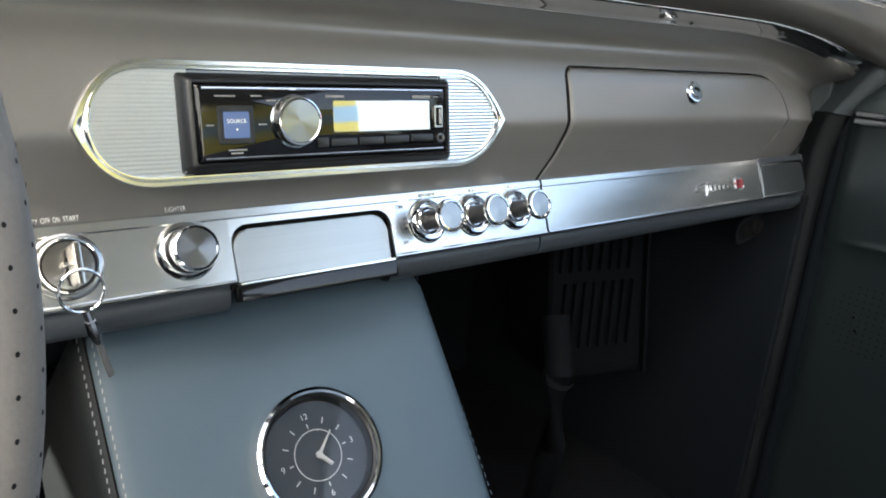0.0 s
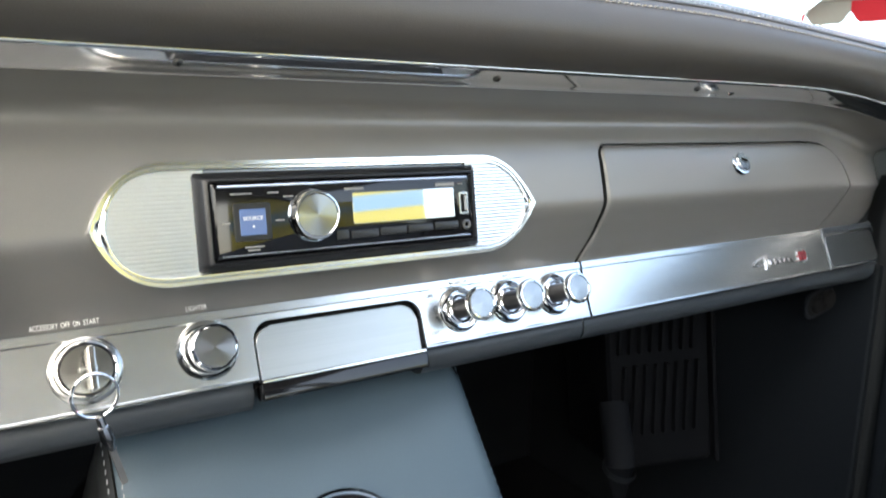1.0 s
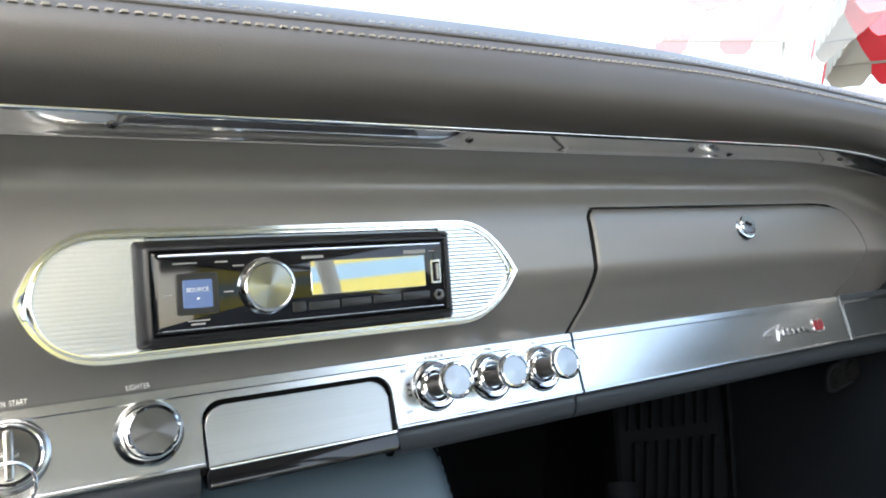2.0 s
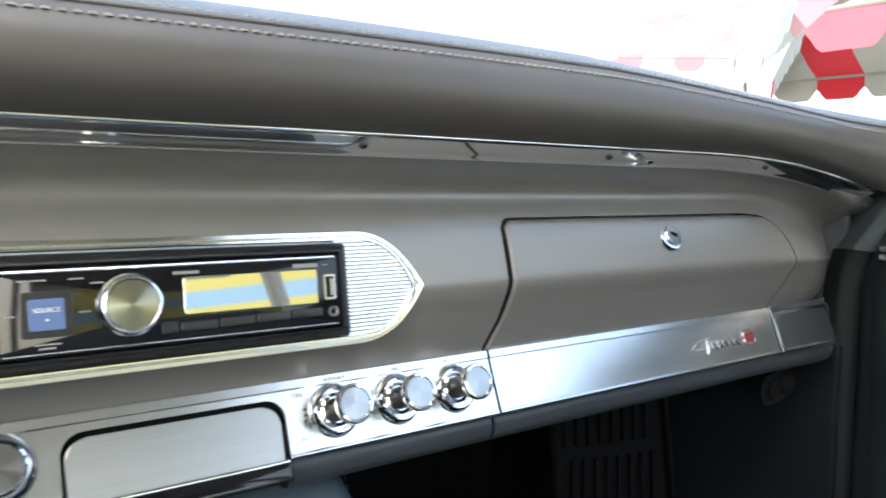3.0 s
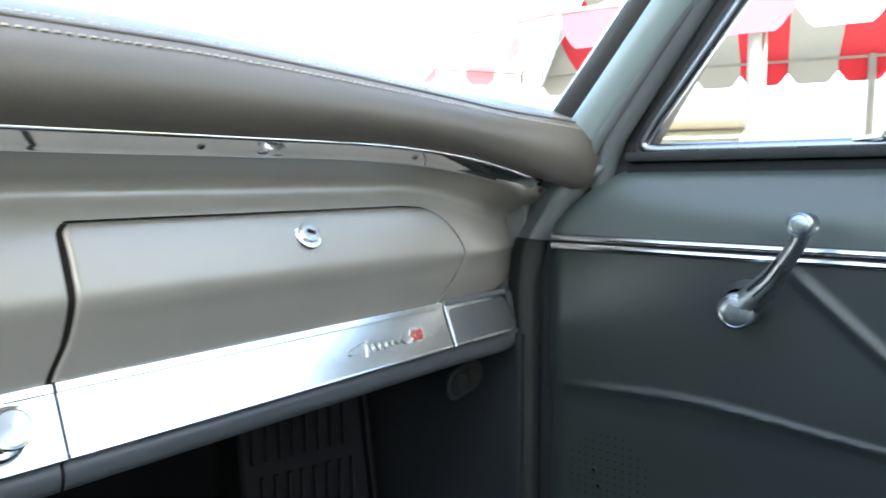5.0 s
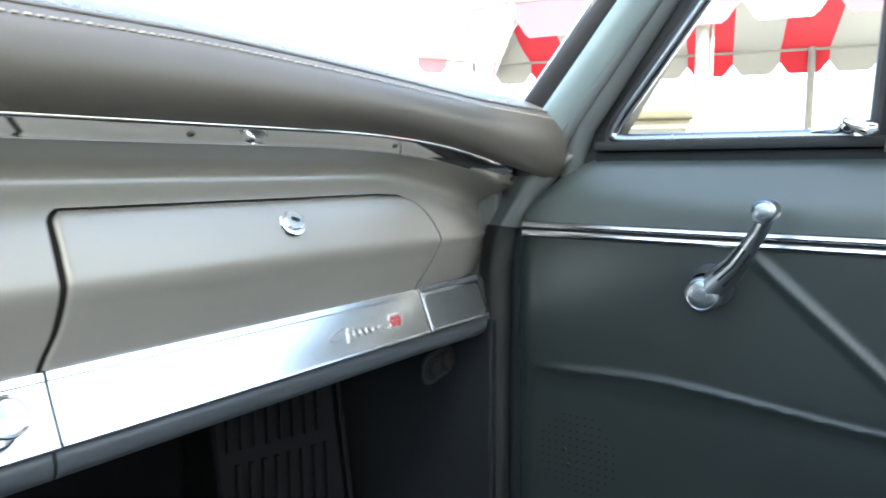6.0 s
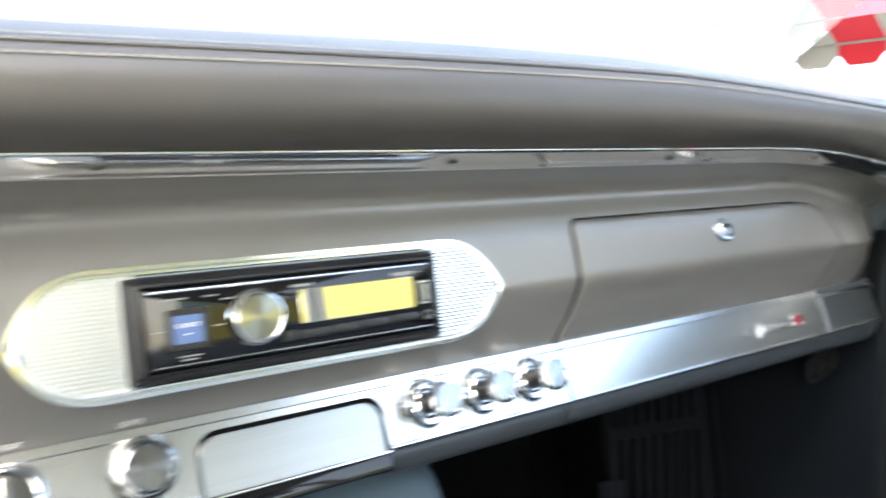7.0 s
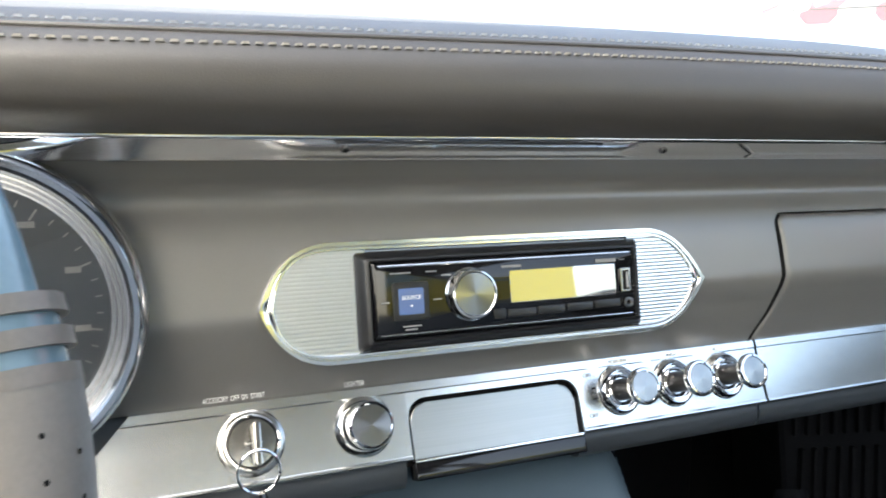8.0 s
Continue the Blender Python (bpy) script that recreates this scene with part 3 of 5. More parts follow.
def strip_m(x, v, d=0.0):
    """A frame on the strip: v metres below its top edge, d in front; local z points out of it."""
    up = Vector((0, math.sin(TILT), math.cos(TILT)))
    out = Vector((0, -math.cos(TILT), math.sin(TILT)))
    o = Vector((x, 0.0125, 0.5665)) - up * v + out * d
    return Matrix(((1, up.x, out.x, o.x), (0, up.y, out.y, o.y), (0, up.z, out.z, o.z), (0, 0, 0, 1)))


STRIP_H = 0.0464
MID = strip_m(0, STRIP_H / 2)


def plate(x0, x1, slant=0.0):
    """A metal plate with a bright bevelled top edge and a narrow bottom bead."""
    prof = [(STRIP_H / 2 + 0.0005, -0.004), (STRIP_H / 2 + 0.0005, 0.0008), (STRIP_H / 2 - 0.0008, 0.0018), (STRIP_H / 2 - 0.0058, 0.0019), (STRIP_H / 2 - 0.0066, 0.0012),
            (-STRIP_H / 2 + 0.0026, 0.0012), (-STRIP_H / 2 + 0.0020, 0.0016), (-STRIP_H / 2 + 0.0006, 0.0016), (-STRIP_H / 2 - 0.0004, 0.0008), (-STRIP_H / 2 - 0.0004, -0.004)]
    bm = grid([[(x + (slant * (v - STRIP_H / 2) if k < 2 else 0.0), v, d) for v, d in prof] for k, x in enumerate((x0, x0 + 0.0008, x1 - 0.0008, x1))])
    thicken(bm, (0, 0, -0.002))
    bm.transform(MID)
    return bm


control_plate = thing("control_plate", "brushed aluminium control plate along the dashboard", "control plate")
part("plate", plate(-0.2140, -0.0600, 0.9), BRUSHED, control_plate, "brushed aluminium plate")
part("plate", plate(0.0600, 0.2165), BRUSHED, control_plate, "brushed aluminium plate with three knobs")
part("backing", prism([(-0.70, -0.022), (-0.20, -0.022), (-0.20, 0.0232), (-0.70, 0.0232)], -0.012, -0.006, MID), DARKVINYL, control_plate, "dark panel beside the plate", smooth=False)
# the bridge over the ash tray: a narrow band with round inner corners
_h = STRIP_H / 2
_in = [(-0.0600, -_h)] + [(-0.0600 + 0.012 * (1 - math.cos(radians(a))), _h - 0.0105 - 0.012 * (1 - math.sin(radians(a)))) for a in range(0, 91, 15)] + \
      [(0.0600 - 0.012 * (1 - math.cos(radians(a))), _h - 0.0105 - 0.012 * (1 - math.sin(radians(a)))) for a in range(90, -1, -15)] + [(0.0600, -_h)]
bm = bmesh.new()
lower = [bm.verts.new((x, v, 0.0012)) for x, v in _in]
upper = [bm.verts.new((x, _h - 0.0060, 0.0013)) for x, v in _in]
for k in range(1, len(_in) - 2):
    bm.faces.new((lower[k], lower[k + 1], upper[k + 1], upper[k]))
thicken(bm, (0, 0, -0.005))
bm.transform(MID)
part("bridge", bm, BRUSHED, control_plate, "narrow metal band above the ash tray", sharp=50)
bm = grid([[(x, v, d) for v, d in ((_h + 0.0005, -0.004), (_h + 0.0005, 0.0008), (_h - 0.0008, 0.0018), (_h - 0.0058, 0.0019), (_h - 0.0066, 0.0012))] for x in (-0.0601, 0.0, 0.0601)])
bm.transform(MID)
part("bridge_edge", bm, BRUSHED, control_plate, "bright bevelled edge above the ash tray")

glove_trim_plate = thing("glove_box_trim", "brushed aluminium trim plate below the glove box door", "trim plate")
part("plate", plate(0.2190, 0.5765), BRUSHED, glove_trim_plate, "brushed aluminium plate")


def script_stroke(pts, parent, name="script_stroke"):
    """One stroke of the chrome script, through a few points with a smooth curve."""
    P = [Vector((x, y, 0)) for x, y in pts]
    out = []
    for k in range(len(P) - 1):
        p0, p1, p2, p3 = P[max(0, k - 1)], P[k], P[k + 1], P[min(len(P) - 1, k + 2)]
        for s in range(5):
            t = s / 5
            out.append(0.5 * ((2 * p1) + (p2 - p0) * t + (2 * p0 - 5 * p1 + 4 * p2 - p3) * t * t + (3 * p1 - p0 - 3 * p2 + p3) * t ** 3))
    out.append(P[-1])
    bm = tube(out, 0.0006, 6)
    bm.transform(strip_m(0.4450, 0.0265, 0.0020))
    return part(name, bm, CHROME, parent)


# a chrome flourish, drawn as plain strokes, with a small red crest beside it
badge = thing("badge", "chrome flourish badge with a red enamel crest on the metal trim", "badge")
script_stroke([(0.012, -0.002), (0.003, -0.003), (0.000, -0.0005), (0.008, 0.003), (0.020, 0.0060), (0.027, 0.0065)], badge)
script_stroke([(0.019, -0.0075), (0.023, 0.0055)] + [p for k in range(5) for p in ((0.0265 + 0.0082 * k, -0.0050 + 0.0004 * k), (0.0300 + 0.0082 * k, 0.0035 - 0.0007 * k))] + [(0.0690, -0.0045), (0.0755, -0.0035)], badge)
_cm = strip_m(0.5305, 0.0258, 0.0014)
for _a in (40, 140, 220, 320):
    part("crest_scallop", tube([(0.0048 * math.cos(radians(_a)) + 0.0042 * math.cos(radians(_a - 95 + 19 * k)), 0.0048 * math.sin(radians(_a)) + 0.0042 * math.sin(radians(_a - 95 + 19 * k)), 0.0006) for k in range(11)], 0.0005, 6), CHROME, badge).data.transform(_cm)
for _x in (-0.0042, 0.0042):
    part("enamel", prism([(_x - 0.0034, -0.0048), (_x + 0.0020, -0.0048), (_x + 0.0034, -0.0016), (_x + 0.0034, 0.0048), (_x - 0.0020, 0.0048), (_x - 0.0034, 0.0016)], -0.0002, 0.0012, _cm, 0.0004), REDENAMEL, badge, "red enamel block")
    part("enamel_mark", box((0.0030, 0.0009, 0.0004), _cm @ Matrix.Translation((_x, 0.0004, 0.0013)) @ Matrix.Rotation(radians(-35), 4, "Z")), SATIN, badge, smooth=False)

end_cap = thing("trim_end_cap", "satin metal end cap with a dark inset at the strip's end", "trim cap")
_out = [(0.5790, -_h), (0.5790, _h), (0.6840, _h)] + [(0.6840 - 0.0075 * 0.8 * (1 - math.cos(radians(a))), -_h + 0.008 * (1 - math.sin(radians(a)))) for a in range(0, 91, 15)]
part("cap", prism(_out, -0.004, 0.0020, MID, 0.0012), SATIN, end_cap)
_c = 0.631
part("inset", prism(rounded(0.0985, 0.0345, 0.007, 5, _c - 0.0005, -0.0028), -0.002, 0.0024, MID, 0.0003), DULLINSET, end_cap, "frosted dark metal inset")
part("top_edge", box((0.104, 0.0060, 0.0040), MID @ Matrix.Translation((0.6315, _h - 0.0025, 0.0020)), 0.0012), LIPVINYL, end_cap, "dark upper edge")
part("corner_tip", box((0.0060, 0.0050, 0.0042), MID @ Matrix.Translation((0.6810, _h - 0.0022, 0.0024)), 0.0012), SATIN, end_cap, "bright upper corner")

# ---- ash tray ----
ash_tray = thing("ash_tray", "closed brushed metal ash tray lid between the control plates", "ash tray")
_a = [(-0.0578, -_h - 0.001), (0.0578, -_h - 0.001)] + [(0.0578 - 0.011 * (1 - math.cos(radians(a))), _h - 0.0135 - 0.011 * (1 - math.sin(radians(a)))) for a in range(0, 91, 15)] + \
     [(-0.0578 + 0.011 * (1 - math.cos(radians(a))), _h - 0.0135 - 0.011 * (1 - math.sin(radians(a)))) for a in range(90, -1, -15)]
part("lid", prism(_a, -0.0075, -0.0022, MID, 0.0010), ASHMETAL, ash_tray, "worn brushed steel lid")
part("recess", prism([(-0.0605, -_h - 0.004), (0.0605, -_h - 0.004), (0.0605, _h), (-0.0605, _h)], -0.014, -0.0090, MID), GAPBLACK, ash_tray, smooth=False)
part("pull_lip", box((0.1170, 0.0022, 0.0060), MID @ Matrix.Translation((0, -_h - 0.0010, -0.0004)), 0.0009, 3), CHROME, ash_tray, "bright lip under the lid")
part("tray_front", box((0.1190, 0.0110, 0.0120), MID @ Matrix.Translation((0, -_h - 0.0072, -0.0040)), 0.002, 3), GLOSSBLACK, ash_tray, "black tray front below the lid")

# ---- knobs on the strip ----
def heater_knob(x, v, reach, r):
    """Flared chrome escutcheon, black stem and a spun metal cap."""
    k = thing("heater_control", "chrome and black control knob with a spun metal face", "control knob", "heater knobs", at=strip_m(x, v))
    part("escutcheon", lathe([(0.0172, 0.0003), (0.0170, 0.0014), (0.0162, 0.0034), (0.0152, 0.0052), (0.0141, 0.0062), (0.0131, 0.0058), (0.0124, 0.0040), (0.0117, 0.0030), (0.0108, 0.0034), (0.0102, 0.0052), (0.0092, 0.0058), (0.0080, 0.0045), (0, 0.0045)], 44), CHROME, k, "flared chrome escutcheon")
    part("stem", lathe([(0.0076, 0.004), (0.0070, 0.012), (0.0066, reach - 0.008), (0.0072, reach - 0.005)], 28), BLACK, k, "black plastic stem")
    part("collar", lathe([(0.0070, reach - 0.0062), (r - 0.001, reach - 0.0055), (r, reach - 0.0040), (r, reach - 0.0012), (r - 0.0008, reach), (r - 0.0020, reach + 0.0002), (r - 0.0026, reach - 0.0006)], 36), CHROME, k, "chrome rim")
    part("cap", lathe(spun(r - 0.0024, reach - 0.0006), 40), SPUN, k, "spun aluminium cap")
    return k


KNOB_V = 0.0230
first = heater_knob(0.0918, KNOB_V, 0.0325, 0.0120)
copy_thing(first, strip_m(0.1372, KNOB_V))
copy_thing(first, strip_m(0.1826, KNOB_V))

lighter = thing("cigarette_lighter", "round chrome lighter knob with a spun metal face", "lighter", at=strip_m(-0.0875, 0.0228))
part("base_ring", lathe([(0.0184, 0.0006), (0.0176, 0.0020), (0.0160, 0.0032), (0.0146, 0.0044), (0.0135, 0.0046)], 40), KNOBRING, lighter, "chrome base ring")
part("barrel", lathe([(0.0140, 0.004), (0.0135, 0.0075), (0.0124, 0.0085), (0.0124, 0.0110)], 40), BLACK, lighter, "black groove")
part("rim", lathe([(0.0126, 0.0105), (0.0135, 0.0112), (0.0139, 0.0130), (0.0137, 0.0180), (0.0131, 0.0196), (0.0121, 0.0202), (0.0115, 0.0196)], 40), CHROME, lighter, "chrome rim")
part("face", lathe(spun(0.0116, 0.0195, 18), 44), SPUN, lighter, "spun aluminium face")

# ---- ignition switch with key ----
ignition = thing("ignition_switch", "round chrome ignition switch with a key in it", "ignition switch", at=strip_m(-0.1525, 0.0230))
part("bezel", lathe([(0.0190, 0.0006), (0.0184, 0.0018), (0.0172, 0.0024), (0.0158, 0.0026), (0.0152, 0.0022)], 44), KEYMETAL, ignition, "dull flared outer bezel")
part("ring", lathe([(0.0154, 0.0035), (0.0154, 0.0074), (0.0149, 0.0084), (0.0141, 0.0082), (0.0138, 0.0070)], 44), CHROME, ignition, "bright inner ring")
part("groove", lathe([(0.0139, 0.0072), (0.0128, 0.0066)], 44), BLACK, ignition, "dark ring")
part("barrel", lathe([(0.0130, 0.0060), (0.0128, 0.0076), (0.008, 0.0080), (0, 0.0081)], 36), KEYMETAL, ignition, "dull nickel lock barrel")
part("slot", box((0.0022, 0.0090, 0.0010), Matrix.Translation((0.0, 0, 0.0081))), GAPBLACK, ignition, smooth=False)
key = thing("key", "nickel ignition key with a ring and a swinging fob", "key", at=strip_m(-0.1525, 0.0230))
part("blade", box((0.0090, 0.0022, 0.0120), Matrix.Translation((0, 0, 0.012)), 0.0005), KEYMETAL, key)
part("bow", prism(rounded(0.0036, 0.0230, 0.0016, 3, 0, 0), 0.0140, 0.0330, Matrix.Translation((0.0005, -0.001, 0)), 0.0008), KEYMETAL, key, "upright nickel key bow")
_ring = [(0.0108 * math.cos(2 * math.pi * k / 40), -0.0152 + 0.0108 * math.sin(2 * math.pi * k / 40), 0.0300 + 0.0040 * math.sin(2 * math.pi * k / 40)) for k in range(40)]
part("key_ring", tube(_ring, 0.0008, 8, closed=True), CHROME, key, "thin split ring")
_inv = strip_m(-0.1525, 0.0230).inverted()
_d = _inv.to_3x3() @ Vector((0.24, 0, -0.97))
_p0 = Vector((0.001, -0.0258, 0.0285))
part("swivel", join(tube([_p0, _p0 + _d * 0.006], 0.0022, 10), tube([_p0 + _d * 0.006, _p0 + _d * 0.013, _p0 + _d * 0.020], [0.0030, 0.0036, 0.0016], 10)), SATIN, key, "small chrome swivel clip")
_fm = Matrix.Translation(_p0 + _d * 0.0295) @ Vector((0, 0, 1)).rotation_difference(_d).to_matrix().to_4x4()
part("fob", box((0.0036, 0.0018, 0.0220), _fm, 0.0009), FOBSTEEL, key, "narrow metal fob")


def bars(parent, x, v, widths, h, mat, d=0.0031, gap=0.0012):
    """Small marks that cannot be read, as plain bars."""
    cx = x
    for w in widths:
        ob = part("label_bar", box((w, h, 0.0003), strip_m(cx + w / 2, v, d)), mat, parent, smooth=False)
        cx += w + gap


def narrow_word(parent, body, x, v, w, h, mat, d):
    """A printed word in narrow capitals that fills w by h metres."""
    ob = lettering("lettering", body, 1.0, Matrix(), mat, parent, 0.0)
    xs, ys = [p.co.x for p in ob.data.vertices], [p.co.y for p in ob.data.vertices]
    fit = Matrix.Diagonal((w / (max(xs) - min(xs)), h / (max(ys) - min(ys)), 1, 1))
    ob.data.transform(strip_m(x + w / 2, v, d) @ fit)


for _word, _x, _w in (("ACCESSORY", -0.1770, 0.0135), ("OFF", -0.1622, 0.0046), ("ON", -0.1563, 0.0034), ("START", -0.1513, 0.0078), ("LIGHTER", -0.0975, 0.0120)):
    narrow_word(control_plate, _word, _x, -0.0022, _w, 0.0029, WHITEPRINT, 0.0047)
bars(control_plate, 0.0880, 0.0036, (0.0030, 0.0030, 0.0030, 0.0020), 0.0022, WHITEPRINT, gap=0.0008)
bars(control_plate, 0.1370, 0.0036, (0.0020, 0.0030), 0.0020, WHITEPRINT)
bars(control_plate, 0.1790, 0.0036, (0.0060,), 0.0018, WHITEPRINT)
lettering("lettering", "ON", 0.0042, strip_m(0.0688, 0.0105, 0.0014), PALEPRINT, control_plate)
lettering("lettering", "OFF", 0.0042, strip_m(0.0690, 0.0372, 0.0014), PALEPRINT, control_plate)
for _x in (0.0918, 0.1372, 0.1826):
    for _dv in (-0.0035, 0.0, 0.0035):
        part("index_mark", box((0.0022, 0.0008, 0.0003), strip_m(_x - 0.0195, KNOB_V + _dv, 0.0014)), GAPBLACK, control_plate, smooth=False)

# ---- bezel round the stereo ----
BZ = 0.6222


def bezel_outline(grow=0.0, n=14):
    """Boat-shaped outline: straight top and bottom, pointed ends on the crease."""
    top, bot, xl, xr, tl, tr = 0.6553 + grow, 0.5925 - grow, -0.107, 0.101, -0.1440 - grow * 1.6, 0.1445 + grow * 1.6
    out = []

    def arc(a, c, b):
        for k in range(n):
            t = k / n
            out.append(((1 - t) ** 2 * a[0] + 2 * t * (1 - t) * c[0] + t * t * b[0], (1 - t) ** 2 * a[1] + 2 * t * (1 - t) * c[1] + t * t * b[1]))

    for k in range(12):
        out.append((xl + (xr - xl) * k / 12, top))
    arc((xr, top), (xr + 0.027, top), (tr, BZ))
    arc((tr, BZ), (xr + 0.027, bot), (xr, bot))
    for k in range(12):
        out.append((xr + (xl - xr) * k / 12, bot))
    arc((xl, bot), (xl - 0.030, bot), (tl, BZ))
    arc((tl, BZ), (xl - 0.030, top), (xl, top))
    return out


def bezel_m():
    t = math.radians(9.2)
    up, out = Vector((0, math.sin(t), math.cos(t))), Vector((0, -math.cos(t), math.sin(t)))
    return Matrix(((1, up.x, out.x, 0.0), (0, up.y, out.y, -0.0110), (0, up.z, out.z, BZ), (0, 0, 0, 1)))


stereo_bezel = thing("stereo_bezel", "pointed chrome bezel with ribbed bright metal ends round the stereo", "bezel", at=bezel_m())


def ringed(grow, d):
    return [(x, z - BZ, d) for x, z in bezel_outline(grow)]


part("rim", grid([ringed(g, d) for g, d in ((0.0030, -0.018), (0.0028, -0.0004), (0.0021, 0.0012), (0.0002, 0.0012), (-0.0004, 0.0002), (-0.0010, 0.0003), (-0.0014, 0.0009), (-0.0024, 0.0009), (-0.0030, -0.0006))], close_v=True), RIMCHROME, stereo_bezel, "bright chrome rim with a fine groove", sharp=50)


def ribbed(side):
    """Ribbed metal end: fine horizontal ribs inside the pointed outline."""
    n = 25
    line = [p for p in bezel_outline(-0.0022, 60) if p[0] * side > 0.08]
    top, bot = max(p[1] for p in line), min(p[1] for p in line)
    pitch = (top - bot) / n
    rows = []
    for k in range(n):
        for t in (0.0, 0.03, 0.10, 0.22, 0.36, 0.5, 0.64, 0.78, 0.90, 0.97):
            d = 0.00020 * (1 - (2 * t - 1) ** 2)
            z = top - pitch * (k + t)
            tip = 0.092
            for (xa, za), (xb, zb) in zip(line, line[1:]):
                if min(za, zb) <= z <= max(za, zb) and za != zb:
                    tip = max(tip, abs(xa + (xb - xa) * (z - za) / (zb - za)))
            rows.append([(side * (0.088 + (tip - 0.088) * i / 5), z - BZ, -0.0006 + d) for i in range(6)])
    return grid(rows)


part("ribbed_plate", ribbed(-1), RIBMETAL, stereo_bezel, "ribbed bright metal end plate", sharp=80)
part("ribbed_plate", ribbed(1), RIBMETAL, stereo_bezel, "ribbed bright metal end plate", sharp=80)
part("top_band", grid([[(x, 0.0326, -0.0012), (x, 0.0262, -0.0022)] for x in (-0.112, 0.108)]), SATIN, stereo_bezel, smooth=False)
part("bottom_band", grid([[(x, -0.0262, -0.0022), (x, -0.0295, -0.0012)] for x in (-0.112, 0.108)]), SATIN, stereo_bezel, smooth=False)

# ---- car stereo ----
def radio_m(x=0.0, v=0.0, d=0.0):
    t = math.radians(9.0)
    up, out = Vector((0, math.sin(t), math.cos(t))), Vector((0, -math.cos(t), math.sin(t)))
    o = Vector((0.0, -0.0042, BZ)) + Vector((1, 0, 0)) * x + up * v + out * d
    return Matrix(((1, up.x, out.x, o.x), (0, up.y, out.y, o.y), (0, up.z, out.z, o.z), (0, 0, 0, 1)))


stereo = thing("car_stereo", "black single-slot car stereo with a round metal knob and blue button", "car stereo", at=radio_m())
W, H = 0.190, 0.0560


def ring(w, h, r, d):
    return [(x, y, d) for x, y in rounded(w, h, r, 5)]


part("frame", grid([ring(W, H, 0.0025, -0.010), ring(W, H, 0.0025, 0.0055), ring(W - 0.0010, H - 0.0010, 0.0025, 0.0070), ring(W - 0.0085, H - 0.0070, 0.0025, 0.0120), ring(W - 0.0110, H - 0.0090, 0.002, 0.0130), ring(W - 0.0145, H - 0.0110, 0.0015, 0.0132), ring(W - 0.0155, H - 0.012, 0.0015, 0.0115)], close_v=True), BLACK, stereo, "matt black bevelled frame")
FW, FH = 0.1745, 0.0440
part("faceplate", grid([ring(FW, FH, 0.0015, 0.004), ring(FW, FH, 0.0015, 0.0118), ring(FW - 0.003, FH - 0.003, 0.0012, 0.0135), ring(FW - 0.006, FH - 0.0070, 0.0012, 0.0142), ring(FW * 0.3, FH * 0.3, 0.001, 0.0145), ring(0.002, 0.002, 0.0005, 0.0145)], close_v=True), GLOSSBLACK, stereo, "glossy black faceplate", sharp=25)
part("top_lip", tube([(-FW / 2 + 0.004, FH / 2 - 0.0028, 0.0138), (FW / 2 - 0.004, FH / 2 - 0.0028, 0.0138)], 0.0009, 8), SATIN, stereo, "thin silver line along the top")
part("bottom_lip", tube([(-FW / 2 + 0.004, -FH / 2 + 0.0026, 0.0138), (FW / 2 - 0.004, -FH / 2 + 0.0026, 0.0138)], 0.0006, 8), SATIN, stereo)
_k = (-0.0285, 0.0005)
_km = Matrix.Translation((_k[0], _k[1], 0.0138))
knob = part("volume_knob", lathe([(0.0156, 0.0), (0.0156, 0.0008), (0.0150, 0.0014), (0.0145, 0.0020), (0.0143, 0.0072), (0.0138, 0.0084), (0.0128, 0.0087), (0.0122, 0.0082)], 48, _km), KNOBRING, stereo, "round silver volume knob")
kf = part("knob_face", lathe(spun(0.0123, 0.0, 18), 48), SPUN, knob, "spun metal knob face")
kf.matrix_local = Matrix.Translation((_k[0], _k[1], 0.0138 + 0.0081))
btn = part("source_button", prism(rounded(0.0215, 0.0215, 0.0015, 3, -0.0650, -0.0010), 0.0138, 0.0152, None, 0.0006), BLACK, stereo, "square button with a blue light")
part("light", prism(rounded(0.0150, 0.0148, 0.001, 3, -0.0650, -0.0010), 0.0148, 0.0157, None, 0.0003), SCREENBLUE, btn, "glowing pale blue square")
lettering("lettering", "SOURCE", 0.0030, Matrix.Translation((-0.0650, 0.0010, 0.01575)), WHITEPRINT, btn, 0.0001)
part("dot", lathe([(0.0006, 0), (0.0006, 0.0001), (0, 0.0001)], 10, Matrix.Translation((-0.0650, -0.0035, 0.0157))), WHITEPRINT, btn)
disp = part("display", prism(rounded(0.0745, 0.0195, 0.001, 3, 0.0345, 0.0030), 0.0140, 0.0148, None, 0.0004), DISPLAY, stereo, "mirror-like display window")
part("usb_socket", prism(rounded(0.0075, 0.0150, 0.0008, 2, 0.0790, 0.0020), 0.0138, 0.0152, None, 0.0004), KEYMETAL, stereo, "metal socket")
part("usb_slot", prism(rounded(0.0048, 0.0120, 0.0004, 2, 0.0790, 0.0020), 0.0146, 0.0153), GAPBLACK, stereo, smooth=False)
part("usb_tongue", prism(rounded(0.0016, 0.0100, 0.0003, 2, 0.0800, 0.0020), 0.0150, 0.0156), GREYPRINT, stereo, smooth=False)
part("jack", lathe([(0.0033, 0.0), (0.0033, 0.0014), (0.0024, 0.0016), (0.0015, 0.0012), (0.0015, 0.0004), (0, 0.0004)], 20, Matrix.Translation((0.0805, -0.0125, 0.0138))), SCREWMETAL, stereo, "round aux jack")
for k in range(4):
    part("preset_button", prism(rounded(0.0188, 0.0048, 0.0008, 3, 0.0045 + 0.0200 * k, -0.0128 + 0.0003 * k), 0.0138, 0.0154, None, 0.0007), BLACK, stereo, "black preset button" if k == 0 else "")
